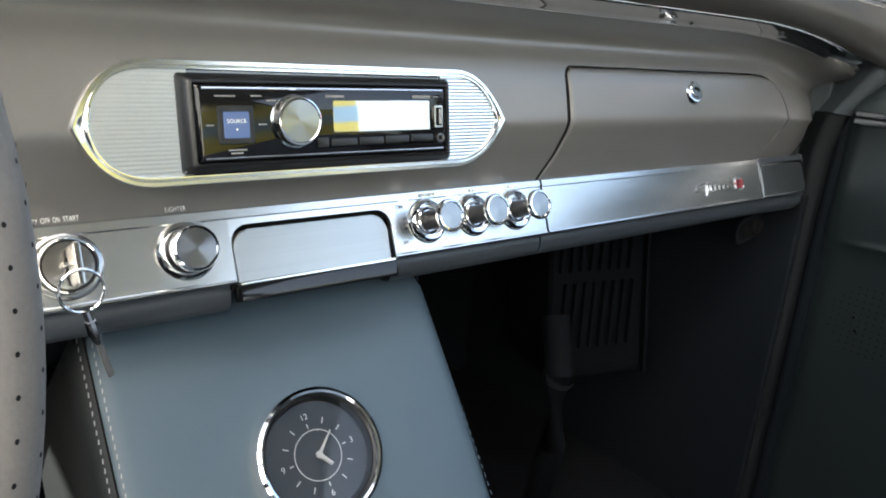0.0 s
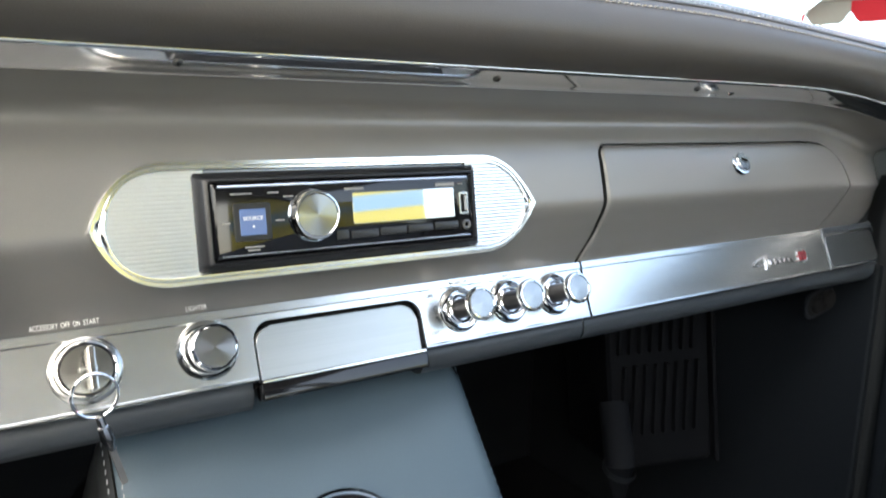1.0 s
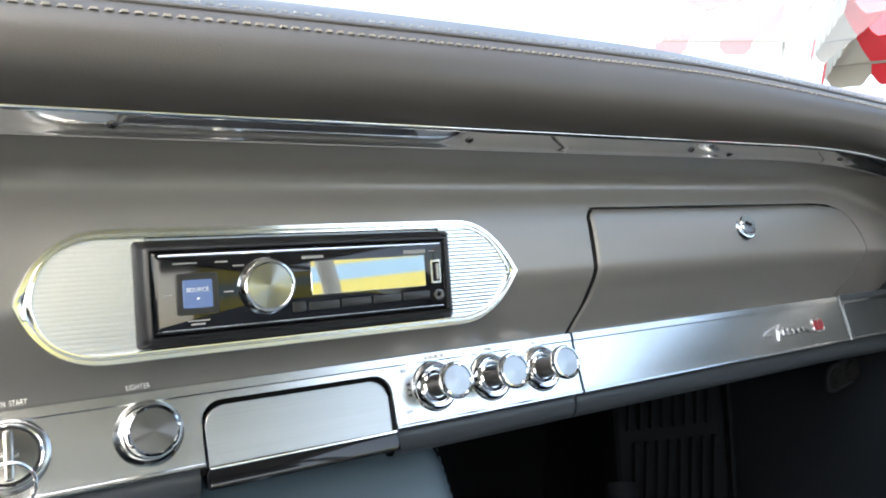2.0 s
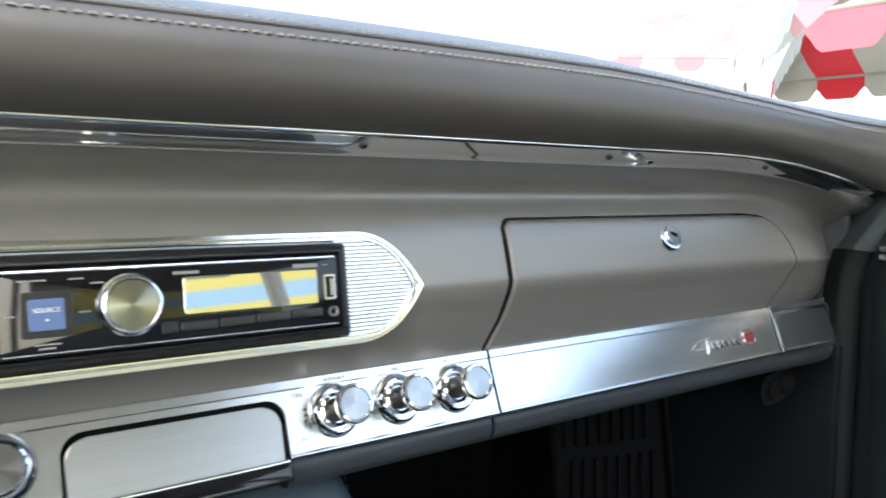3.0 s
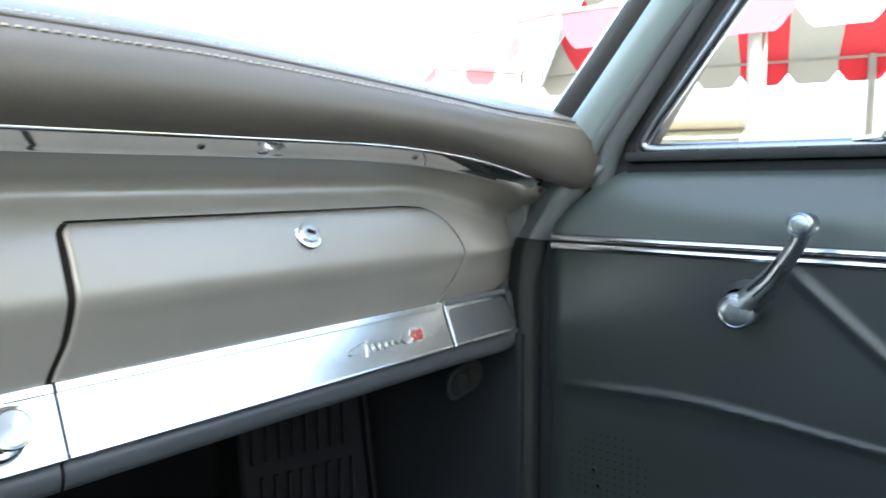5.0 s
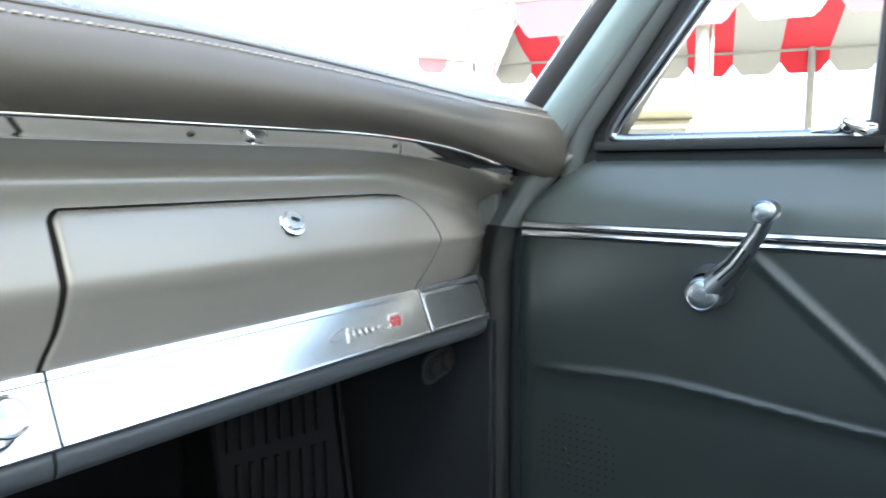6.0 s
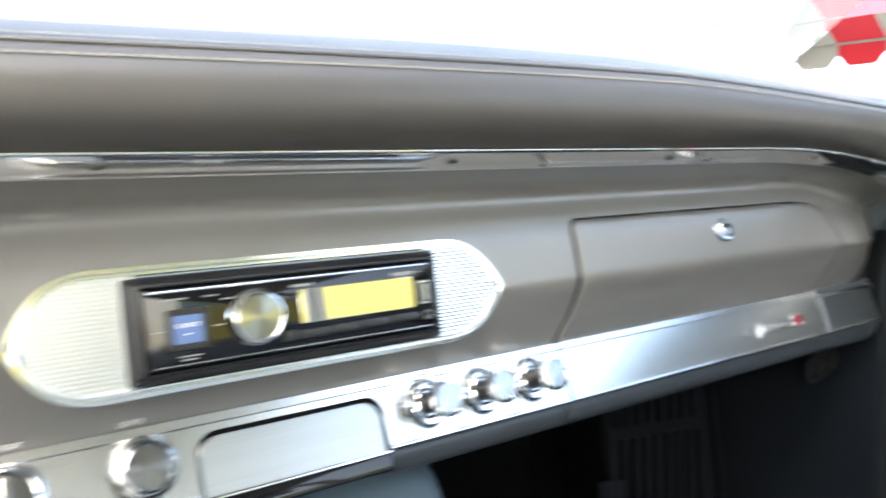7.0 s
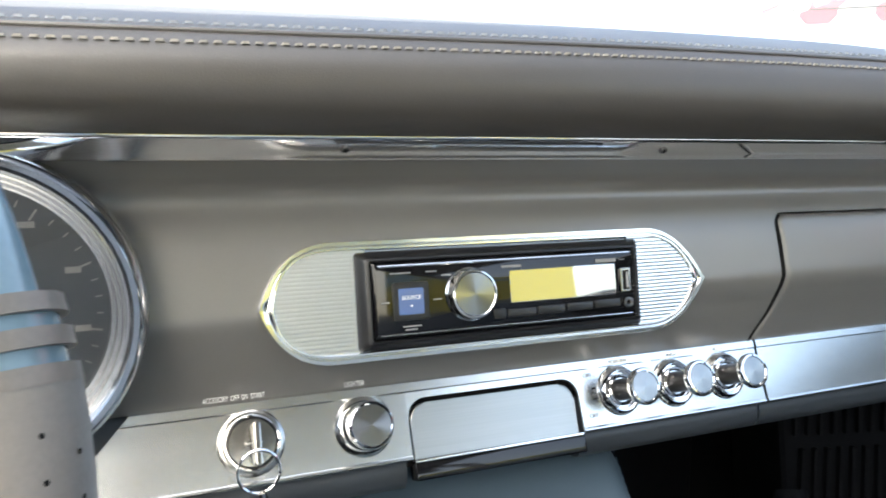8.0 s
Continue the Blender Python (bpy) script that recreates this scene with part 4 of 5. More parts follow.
part("preset_button", prism(rounded(0.0080, 0.0060, 0.0008, 3, -0.0105, -0.0125), 0.0138, 0.0154, None, 0.0007), BLACK, stereo)
for x, y, w, h in ((-0.0705, 0.0150, 0.0120, 0.0008), (-0.0520, 0.0150, 0.0065, 0.0008), (-0.0430, 0.0125, 0.0060, 0.0008), (-0.0800, -0.0010, 0.0045, 0.0008), (-0.0490, -0.0010, 0.0050, 0.0008),
                   (-0.0650, -0.0150, 0.0110, 0.0008), (-0.0655, -0.0168, 0.0070, 0.0010), (-0.0010, 0.0150, 0.0130, 0.0016), (0.0650, 0.0150, 0.0150, 0.0022), (0.077, 0.0150, 0.0040, 0.0006)):
    part("label_bar", box((w, h, 0.0003), Matrix.Translation((x, y, 0.0146))), PALEPRINT, stereo, smooth=False)

# ---- speedometer ----
GX, GZ, GR = -0.2797, 0.6312, 0.0785
GM = Matrix.Translation((GX, -0.0125, GZ)) @ Matrix.Rotation(radians(90), 4, "X")
gauge = thing("speedometer", "large round gauge in a stepped chrome ring with a dark dial", "gauge", at=GM)
part("hood", lathe([(GR - 0.002, -0.03), (GR + 0.0008, 0.004), (GR, 0.012)], 72), SATIN, gauge, "satin edge behind the chrome ring")
part("chrome_ring", lathe([(GR, 0.004), (GR, 0.0115), (GR - 0.0012, 0.0150), (GR - 0.0035, 0.0172), (GR - 0.0060, 0.0168), (GR - 0.0078, 0.0146), (GR - 0.0086, 0.0120)], 72), CHROME, gauge, "wide chrome ring")
part("step_ring", lathe([(GR - 0.0086, 0.0120)] + [(GR - 0.0086 - 0.0028 * (k + f), 0.0118 - 0.0034 * k + h) for k in range(3) for f, h in ((0.12, 0.0), (0.35, 0.0008), (0.70, 0.0008), (0.95, -0.0016))] + [(GR - 0.0182, -0.0035)], 72), SATIN, gauge, "stepped satin inner ring", sharp=20)
dial = part("dial", lathe([(GR - 0.0170, -0.0020), (0.002, -0.0020), (0, -0.0020)], 64), DIAL, gauge, "dark blue-grey dial")
DR = GR - 0.0182
for k in range(33):
    a = radians(225 - 270 * k / 32)
    long = 0.0060 if k % 4 == 0 else 0.0032
    part("tick", box((long, 0.0009 if k % 4 == 0 else 0.0006, 0.0004), Matrix.Translation(((DR - 0.002 - long / 2) * math.cos(a), (DR - 0.002 - long / 2) * math.sin(a), -0.0017)) @ Matrix.Rotation(a, 4, "Z")), PALEPRINT, dial, smooth=False)
for k in range(9):
    a = radians(225 - 270 * k / 8)
    part("numeral_bar", box((0.0070, 0.0030, 0.0004), Matrix.Translation(((DR - 0.0105) * math.cos(a), (DR - 0.0105) * math.sin(a), -0.0017))), PALEPRINT, dial, smooth=False)
for cx, cy, r, a0, a1 in ((0.0, 0.0, 0.020, -40, 220), (0.004, -0.022, 0.009, 0, 180)):
    pts = [(cx + r * math.cos(radians(a)), cy + r * math.sin(radians(a)), -0.0018) for a in range(a0, a1 + 1, 8)]
    part("dial_line", tube(pts, 0.00035, 5), WHITEPRINT, dial)
part("needle", join(tube([(-0.006, -0.004, 0.001), (0.028, 0.016, 0.001)], [0.0010, 0.0004], 6), lathe([(0.0048, -0.0015), (0.0048, 0.0018), (0.0030, 0.0025), (0, 0.0026)], 20)), WHITEPRINT, gauge, "white needle")
part("needle", join(tube([(0.004, -0.022, 0.001), (0.013, -0.028, 0.001)], [0.0008, 0.0003], 6), lathe([(0.0030, -0.0015), (0.0030, 0.0015), (0, 0.0018)], 16, Matrix.Translation((0.004, -0.022, 0)))), WHITEPRINT, gauge, "small white needle")

_gg = part("glass", lathe([(GR - 0.0172, 0.0012), (0.02, 0.0016), (0, 0.0016)], 56), LENS_GLASS, gauge, "clear gauge glass")
_gg.visible_shadow = False

# ---- centre console with clock ----
SL = 0.80
CX0, CX1 = -0.1490, 0.1210
_len = math.hypot(1, SL)
C_UP, C_OUT = Vector((0, SL / _len, 1 / _len)), Vector((0, -1 / _len, SL / _len))
C_O = Vector(((CX0 + CX1) / 2, 0.030, 0.475))


def console_m(x, v, d=0.0):
    o = C_O + Vector((1, 0, 0)) * x - C_UP * v + C_OUT * d
    return Matrix(((1, C_UP.x, C_OUT.x, o.x), (0, C_UP.y, C_OUT.y, o.y), (0, C_UP.z, C_OUT.z, o.z), (0, 0, 0, 1)))


console = thing("centre_console", "sky-tinted grey leather centre console below the dashboard with stitched edges", "console")
hw = (CX1 - CX0) / 2
CXS = [(-hw + 0.0088, -0.0030), (-hw + 0.0095, -0.0015), (-hw + 0.013, 0), (-hw + 0.022, 0.0004)] + [(-hw + 0.022 + (2 * hw - 0.040) * k / 10, 0.0006) for k in range(1, 10)] + \
      [(hw - 0.016, 0), (hw - 0.008, -0.002), (hw - 0.003, -0.006), (hw, -0.014), (hw, -0.120)]
rows = []
for v, din, sh in ((-0.034, -0.022, 0.020), (-0.030, -0.012, 0.012), (-0.024, -0.005, 0.006), (-0.015, -0.001, 0.002), (-0.004, 0, 0), (0.03, 0, 0), (0.06, 0, 0), (0.10, 0, 0), (0.15, 0, -0.002), (0.21, 0, -0.004), (0.30, -0.004, -0.008), (0.46, -0.010, -0.016)):
    rows.append([tuple(console_m(x - math.copysign(sh, x) * (1 if abs(x) > hw - 0.05 else 0), v, d + din).translation) for x, d in CXS])
bm = grid(rows)
part("body", bm, CONSOLE, console, "soft leather face with round edges, blue sky light in its colour", sharp=70)
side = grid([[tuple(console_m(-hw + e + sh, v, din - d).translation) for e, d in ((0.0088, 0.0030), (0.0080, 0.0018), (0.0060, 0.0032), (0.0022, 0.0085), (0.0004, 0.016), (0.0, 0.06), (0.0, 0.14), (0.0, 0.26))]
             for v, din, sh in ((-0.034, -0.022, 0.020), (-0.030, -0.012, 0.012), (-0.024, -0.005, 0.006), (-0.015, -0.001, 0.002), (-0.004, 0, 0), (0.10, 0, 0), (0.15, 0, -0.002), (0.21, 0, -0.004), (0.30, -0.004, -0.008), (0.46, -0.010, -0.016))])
part("side_panel", side, CONSOLESIDE, console, "charcoal side panel of the console, darkened for shade", sharp=70)
bm = bmesh.new()
for off in (0.0052, 0.0125):
    v = -0.020
    while v < 0.30:
        bm2 = box((0.0006, 0.0030, 0.0006), console_m(off - hw, v, -0.0035 if off < 0.01 else 0.0001) @ Matrix.Rotation(radians(-8), 4, "Z"))
        me = bpy.data.meshes.new("tmp")
        bm2.to_mesh(me)
        bm2.free()
        bm.from_mesh(me)
        bpy.data.meshes.remove(me)
        v += 0.0058
tagged(part("stitching", bm, THREADGREY, console, "double row of pale stitching", smooth=False), kind="stuff")
part("seam", tube([tuple(console_m(-(hw - 0.0088), v, -0.0018).translation) for v in (-0.02, 0.05, 0.12, 0.2, 0.3)], 0.0007, 6), GAPBLACK, console)
bm = bmesh.new()
v = -0.022
while v < 0.24:
    bm2 = box((0.0006, 0.0034, 0.0006), console_m(hw - 0.0006, v, -0.0095))
    me = bpy.data.meshes.new("tmp")
    bm2.to_mesh(me)
    bm2.free()
    bm.from_mesh(me)
    bpy.data.meshes.remove(me)
    v += 0.0070
tagged(part("stitching", bm, CONSOLE, console, smooth=False), kind="stuff")

CLK = console_m(-0.0018, 0.0975, 0.0045)
clock = thing("clock", "round chrome-rimmed clock with a dark dial set in the console", "clock", at=CLK)
R = 0.0462
part("rim", lathe([(R, -0.004), (R, 0.0040), (R - 0.0012, 0.0072), (R - 0.0034, 0.0084), (R - 0.0050, 0.0078), (R - 0.0058, 0.0060)], 64), CHROME, clock, "polished chrome rim")
part("inner_rim", lathe([(R - 0.0057, 0.0062), (R - 0.0072, 0.0050), (R - 0.0095, -0.0030)], 64), BLACK, clock, "black inner wall")
cd = part("dial", lathe([(R - 0.0092, -0.0030), (0.002, -0.0030), (0, -0.0030)], 56), DIAL, clock, "dark grey-blue dial")
part("ring_line", tube([(0.0170 * math.cos(2 * math.pi * k / 48), 0.0170 * math.sin(2 * math.pi * k / 48), -0.0028) for k in range(48)], 0.00035, 5, closed=True), WHITEPRINT, cd)
for k in range(12):
    if k in (0, 3, 6, 9):
        continue
    a = radians(90 - 30 * k + 6)
    part("tick", box((0.0042, 0.0007, 0.0003), Matrix.Translation((0.0235 * math.cos(a), 0.0235 * math.sin(a), -0.0027)) @ Matrix.Rotation(a, 4, "Z")), WHITEPRINT, cd, smooth=False)
for k, txt in ((0, "12"), (3, "3"), (6, "6"), (9, "9")):
    a = radians(90 - 30 * k + 6)
    lettering("numeral", txt, 0.0058, Matrix.Translation((0.0268 * math.cos(a), 0.0268 * math.sin(a), -0.0028)) @ Matrix.Rotation(radians(6), 4, "Z"), WHITEPRINT, cd, 0.0001)
    part("tick", box((0.0030, 0.0007, 0.0003), Matrix.Translation((0.0205 * math.cos(a), 0.0205 * math.sin(a), -0.0027)) @ Matrix.Rotation(a, 4, "Z")), WHITEPRINT, cd, smooth=False)
part("minute_hand", join(tube([(0, 0, 0), (0.0125, 0.0135, 0)], [0.0013, 0.0006], 6), lathe([(0.0024, -0.002), (0.0024, 0.0008), (0, 0.0012)], 16)), WHITEPRINT, clock, "white minute hand")
part("hour_hand", tube([(0, 0, -0.0008), (0.0075, -0.0085, -0.0008)], [0.0018, 0.0014], 6), WHITEPRINT, clock, "white hour hand")
_g = part("glass", lathe([(R - 0.0085, 0.0050), (0.01, 0.0056), (0, 0.0056)], 48), LENS_GLASS, clock, "clear glass")
_g.visible_shadow = False

# ---- steering wheel ----
WC = Vector((-0.3952, -0.264, 0.640))
WT = Matrix.Translation(WC) @ Matrix.Rotation(radians(90 - 18), 4, "X")
wheel = thing("steering_wheel", "grey perforated leather steering wheel with a smooth upper rim", "steering wheel", at=WT)
RR = 0.1752


def rim_arc(a0, a1, r, name, mat, label, n=60, ends=True):
    pts = [(RR * math.cos(radians(a0 + (a1 - a0) * k / n)), RR * math.sin(radians(a0 + (a1 - a0) * k / n)), 0) for k in range(n + 1)]
    return part(name, tube(pts, r, 20, closed=False, up=(0, 0, 1)), mat, wheel, label, sharp=60)


rim_arc(-170, 8.2, 0.0155, "leather_grip", LEATHER, "perforated grey leather grip", 70)
rim_arc(12.4, 165, 0.0120, "upper_rim", RIMSKY, "smooth glossy upper rim with the sky's reflection in its blue base", 70)
rim_arc(8.2, 12.4, 0.0140, "collar", RIMSKY, "ringed collar", 6)
for a in (8.4, 10.3, 12.1):
    rim_arc(a - 0.5, a + 0.5, 0.0156, "collar_ring", RINGMETAL, "", 4)
bm = bmesh.new()
for i in range(60):
    for j in range(14):
        a = radians(5.5 - i * 2.2 - (1.1 if j % 2 else 0))
        b = radians(j * 360 / 14)
        rc = 0.0156
        c = Vector(((RR + rc * math.cos(b)) * math.cos(a), (RR + rc * math.cos(b)) * math.sin(a), rc * math.sin(b)))
        nrm = Vector((math.cos(b) * math.cos(a), math.cos(b) * math.sin(a), math.sin(b)))
        mm = Matrix.Translation(c) @ Vector((0, 0, 1)).rotation_difference(nrm).to_matrix().to_4x4()
        vs = [bm.verts.new(mm @ Vector((0.00055 * math.cos(k * math.pi / 3), 0.00055 * math.sin(k * math.pi / 3), 0))) for k in range(6)]
        bm.faces.new(vs)
tagged(part("perforations", bm, GAPBLACK, wheel, "small dark holes in the leather", smooth=False), kind="stuff")
part("hub", lathe([(0.050, -0.045), (0.052, -0.030), (0.046, -0.020), (0.030, -0.014), (0, -0.012)], 40), DARKVINYL, wheel, "dark centre hub")
for a in (-90, 172, 8):
    ca, sa = math.cos(radians(a)), math.sin(radians(a))
    part("spoke", tube([(0.045 * ca, 0.045 * sa, -0.028), (0.10 * ca, 0.10 * sa, -0.018), ((RR - 0.012) * ca, (RR - 0.012) * sa, -0.002)], [0.014, 0.011, 0.009], 10, squash=0.35), SATIN, wheel, "metal spoke")
part("column", tube([(0, 0, -0.04), (0, 0, -0.28)], 0.028, 20, up=(0, 1, 0)), DARKVINYL, wheel, "dark steering column")

# ---- passenger door ----
DX = 0.718


car_door = thing("door_1", "closed dark grey vinyl car door with chrome trim and window crank", "car door", kind="structure")


def front_y(z):
    """The door's front edge leans back above the trim."""
    return -0.020 - 1.30 * max(0.0, z - 0.640)


def sheet(zs, x_of, y0_of, y1, n=60):
    return grid([[(x_of(y0_of(z) + (y1 - y0_of(z)) * k / n, z, k / n), y0_of(z) + (y1 - y0_of(z)) * k / n, z) for k in range(n + 1)] for z in zs])


upper_zs = [0.6275 + (0.7062 - 0.6275) * k / 16 for k in range(17)]
part("upper_panel", sheet(upper_zs, lambda y, z, u: DX + 0.012 * max(0, 1 - u * 40) ** 2 + 0.016 * smoothstep(0.630, 0.710, z) ** 1.6 + 0.018 * smoothstep(0.676, 0.710, z) ** 2, front_y, -1.02), UPPERVINYL, car_door, "padded vinyl upper panel, lightened for the window's light")
CREASE = ((-0.262, 0.612), (-0.45, 0.445))


def crease(y, z):
    d = 0.0
    (a0, b0), (a1, b1) = CREASE
    t = (a0 - y) / (a0 - a1)
    if 0 <= t <= 1.3:
        d += 0.0034 * math.exp(-((z - (b0 + (b1 - b0) * t)) / 0.0065) ** 2) * min(1, t * 12 + 0.2)
    zl = 0.472 - 0.008 * smoothstep(-0.20, -0.02, y) - 0.016 * smoothstep(-0.16, -0.42, y)
    d += 0.0030 * math.exp(-((z - zl) / 0.0042) ** 2) * smoothstep(-0.03, -0.09, y)
    return d


lower_zs = [0.02 + (0.6105 - 0.02) * k / 260 for k in range(261)]
part("lower_panel", sheet(lower_zs, lambda y, z, u: DX + 0.012 * max(0, 1 - u * 40) ** 2 - crease(y, z) + 0.004 * smoothstep(0.474, 0.440, z), lambda z: -0.020, -1.02, 230), DOORVINYL, car_door, "dark vinyl lower panel with pressed ridges")
part("core", slab(DX + 0.014, DX + 0.07, -1.02, -0.005, -0.05, 0.640, 0.006), DARKVINYL, car_door)
part("core", slab(DX + 0.018, DX + 0.07, -1.02, -0.105, 0.640, 0.7030, 0.004), DARKVINYL, car_door)
for z, r in ((0.6235, 0.0032), (0.6145, 0.0036)):
    part("trim_strip", tube([(DX - 0.001, -0.030, z + 0.0004), (DX - 0.001, -0.50, z), (DX - 0.001, -1.0, z)], r, 10), SATIN, car_door, "chrome trim strip")
part("trim_groove", slab(DX, DX + 0.004, -1.0, -0.030, 0.6165, 0.6215), GAPBLACK, car_door, smooth=False)
# speaker holes pressed in the lower panel
bm = bmesh.new()
for i in range(-6, 7):
    for j in range(-6, 7):
        y, z = -0.098 + i * 0.0085, 0.372 + j * 0.0085
        if (y + 0.098) ** 2 + (z - 0.372) ** 2 < 0.047 ** 2:
            vs = [bm.verts.new((DX - 0.0007 + 0.004 * smoothstep(0.474, 0.440, z), y + 0.0012 * math.cos(k * math.pi / 3), z + 0.0012 * math.sin(k * math.pi / 3))) for k in range(6)]
            bm.faces.new(vs)
tagged(part("speaker_holes", bm, HOLEBROWN, car_door, "round cluster of small speaker holes", smooth=False), kind="stuff")
for y, z in ((-0.083, 0.375), (-0.088, 0.358)):
    part("screw", lathe([(0.0022, 0), (0.0018, 0.0012), (0, 0.0015)], 12, Matrix.Translation((DX + 0.003, y, z)) @ Matrix.Rotation(radians(-90), 4, "Y")), CHROME, car_door)

# window sill and vent window in its chrome frame
part("window_sill", slab(DX + 0.006, DX + 0.075, -1.02, -0.108, 0.7035, 0.7130, 0.003), SEALBLACK, car_door, "black rubber sill along the window")
VX = DX + 0.016
FR = [(VX, -0.345, 0.7140), (VX, -0.25, 0.7144), (VX, -0.141, 0.7148), (VX, -0.1305, 0.7158), (VX, -0.1260, 0.7192), (VX, -0.1268, 0.7245), (VX - 0.004, -0.1405, 0.7420), (VX - 0.034, -0.232, 0.845), (VX - 0.075, -0.345, 0.985), (VX - 0.11, -0.44, 1.10)]
vent = part("vent_frame", tube(FR, 0.0060, 12, up=(1, 0, 0)), FRAMEMETAL, car_door, "chrome frame of the vent window")
part("vent_seal", tube([(VX + 0.006, y + 0.007, z - 0.0045) for x, y, z in FR[:6]] + [(x + 0.004, y + 0.0085, z - 0.002) for x, y, z in FR[6:]], 0.0060, 10, up=(1, 0, 0)), RUBBER, car_door, "black rubber seal round the vent window")
part("division_bar", tube([(VX, -0.362, 0.712), (VX - 0.05, -0.375, 0.90), (VX - 0.105, -0.385, 1.10)], 0.0075, 10, up=(1, 0, 0)), RUBBER, car_door, "dark bar behind the vent window")
part("division_bar_edge", tube([(VX - 0.008, -0.372, 0.700), (VX - 0.055, -0.385, 0.90)], 0.0050, 10, up=(1, 0, 0)), KEYMETAL, car_door, "worn metal edge")
_gl = part("vent_glass", grid([[(VX + 0.001, -0.135, 0.718), (VX + 0.001, -0.355, 0.718)], [(VX - 0.034, -0.238, 0.845), (VX - 0.034, -0.37, 0.845)], [(VX - 0.11, -0.45, 1.09), (VX - 0.11, -0.44, 1.09)]]), CLEAR, car_door, "clear vent window glass", smooth=False)
_gl.visible_shadow = False
# vent latch: a chrome thumb lever on the sill
LM = Matrix.Translation((VX - 0.012, -0.342, 0.7235))
part("vent_latch", join(lathe([(0.0090, 0), (0.0090, 0.006), (0.0070, 0.0095), (0, 0.0105)], 20, LM @ Matrix.Rotation(radians(-90), 4, "Y")),
                        tube([(VX - 0.020, -0.340, 0.726), (VX - 0.026, -0.348, 0.7215), (VX - 0.028, -0.358, 0.7175), (VX - 0.028, -0.364, 0.7185)], [0.0040, 0.0058, 0.0068, 0.0035], 12)), CHROME, car_door, "chrome vent window latch")
part("latch_plate", tube([(VX - 0.004, -0.312, 0.7175), (VX - 0.006, -0.330, 0.7190), (VX - 0.008, -0.342, 0.7230)], [0.002, 0.004, 0.005], 8), SATIN, car_door, "flat latch plate")

bm = grid([[(DX + 0.024, -0.005, 0.600), (DX + 0.024, -0.160, 0.600)], [(DX + 0.024, -0.050, 0.700), (DX + 0.022, -0.150, 0.700)], [(DX + 0.022, -0.075, 0.725), (DX + 0.018, -0.133, 0.722)],
           [(DX + 0.000, -0.170, 0.850), (DX - 0.014, -0.224, 0.845)], [(DX - 0.040, -0.290, 1.000), (DX - 0.055, -0.345, 0.990)]])
thicken(bm, (0.02, 0, 0))
part("front_corner", bm, SEALBLACK, car_door, "black rubber corner ahead of the vent window", smooth=False)

# window crank
crank = thing("window_crank", "chrome window crank handle with ribbed arm on the door", "window crank")
HY, HZ = -0.2365, 0.5710
HM = Matrix.Translation((DX - 0.001, HY, HZ)) @ Matrix.Rotation(radians(-90), 4, "Y")
part("boss", lathe([(0.0205, 0), (0.0205, 0.005), (0.0195, 0.011), (0.0172, 0.018), (0.0150, 0.026), (0.0150, 0.0275)], 36, HM @ Matrix.Translation((0.004, 0, 0))), CRANKMETAL, crank, "satin round boss")
part("cap", lathe([(0.0152, 0.0200), (0.0160, 0.0235), (0.0163, 0.0330), (0.0160, 0.0352), (0.0150, 0.0364), (0.0146, 0.0372), (0.0136, 0.0378), (0.0130, 0.0374), (0.0118, 0.0384), (0.0090, 0.0392), (0.0062, 0.0393), (0.0058, 0.0397), (0, 0.0400)], 40, HM), CRANKMETAL, crank, "dull chrome hub cap with fine rings", sharp=20)
AX = DX - 0.032
ARM = [(AX, HY - 0.004, HZ + 0.004), (AX - 0.001, HY - 0.0150, HZ + 0.0150), (AX - 0.003, HY - 0.0275, HZ + 0.0285), (AX - 0.007, HY - 0.0375, HZ + 0.0440), (AX - 0.012, HY - 0.0480, HZ + 0.0600), (AX - 0.016, HY - 0.0545, HZ + 0.0740)]
part("arm", tube(ARM, [0.0125, 0.0118, 0.0098, 0.0080, 0.0070, 0.0064], 14, squash=0.7, up=(1, 0, 0)), CRANKMETAL, crank, "curved satin chrome arm")
for o in (-0.0048, 0.0, 0.0048):
    part("rib", tube([(x - 0.0088 + 0.0016 * k, y + o * (1 - 0.1 * k), z + o * (1 - 0.1 * k)) for k, (x, y, z) in enumerate(ARM[1:4])], 0.0009, 6), GAPBLACK, crank)
KM = Matrix.Translation((AX - 0.014, HY - 0.0560, HZ + 0.0790)) @ Matrix.Rotation(radians(-90), 4, "Y")
part("knob", lathe([(0.0085, -0.004), (0.0066, 0.002), (0.0068, 0.010), (0.0090, 0.016), (0.0100, 0.0205), (0.0097, 0.0240), (0.0086, 0.0258), (0.0082, 0.0254), (0.0070, 0.0266), (0.0050, 0.0270), (0.0046, 0.0264), (0, 0.0270)], 32, KM), CRANKMETAL, crank, "round chrome knob with fine rings", sharp=20)

# ---- pillar, windscreen frame and kick panel ----
pillar = thing("windscreen_pillar", "grey painted windscreen pillar with dark rubber and bright edge", "pillar", kind="structure")


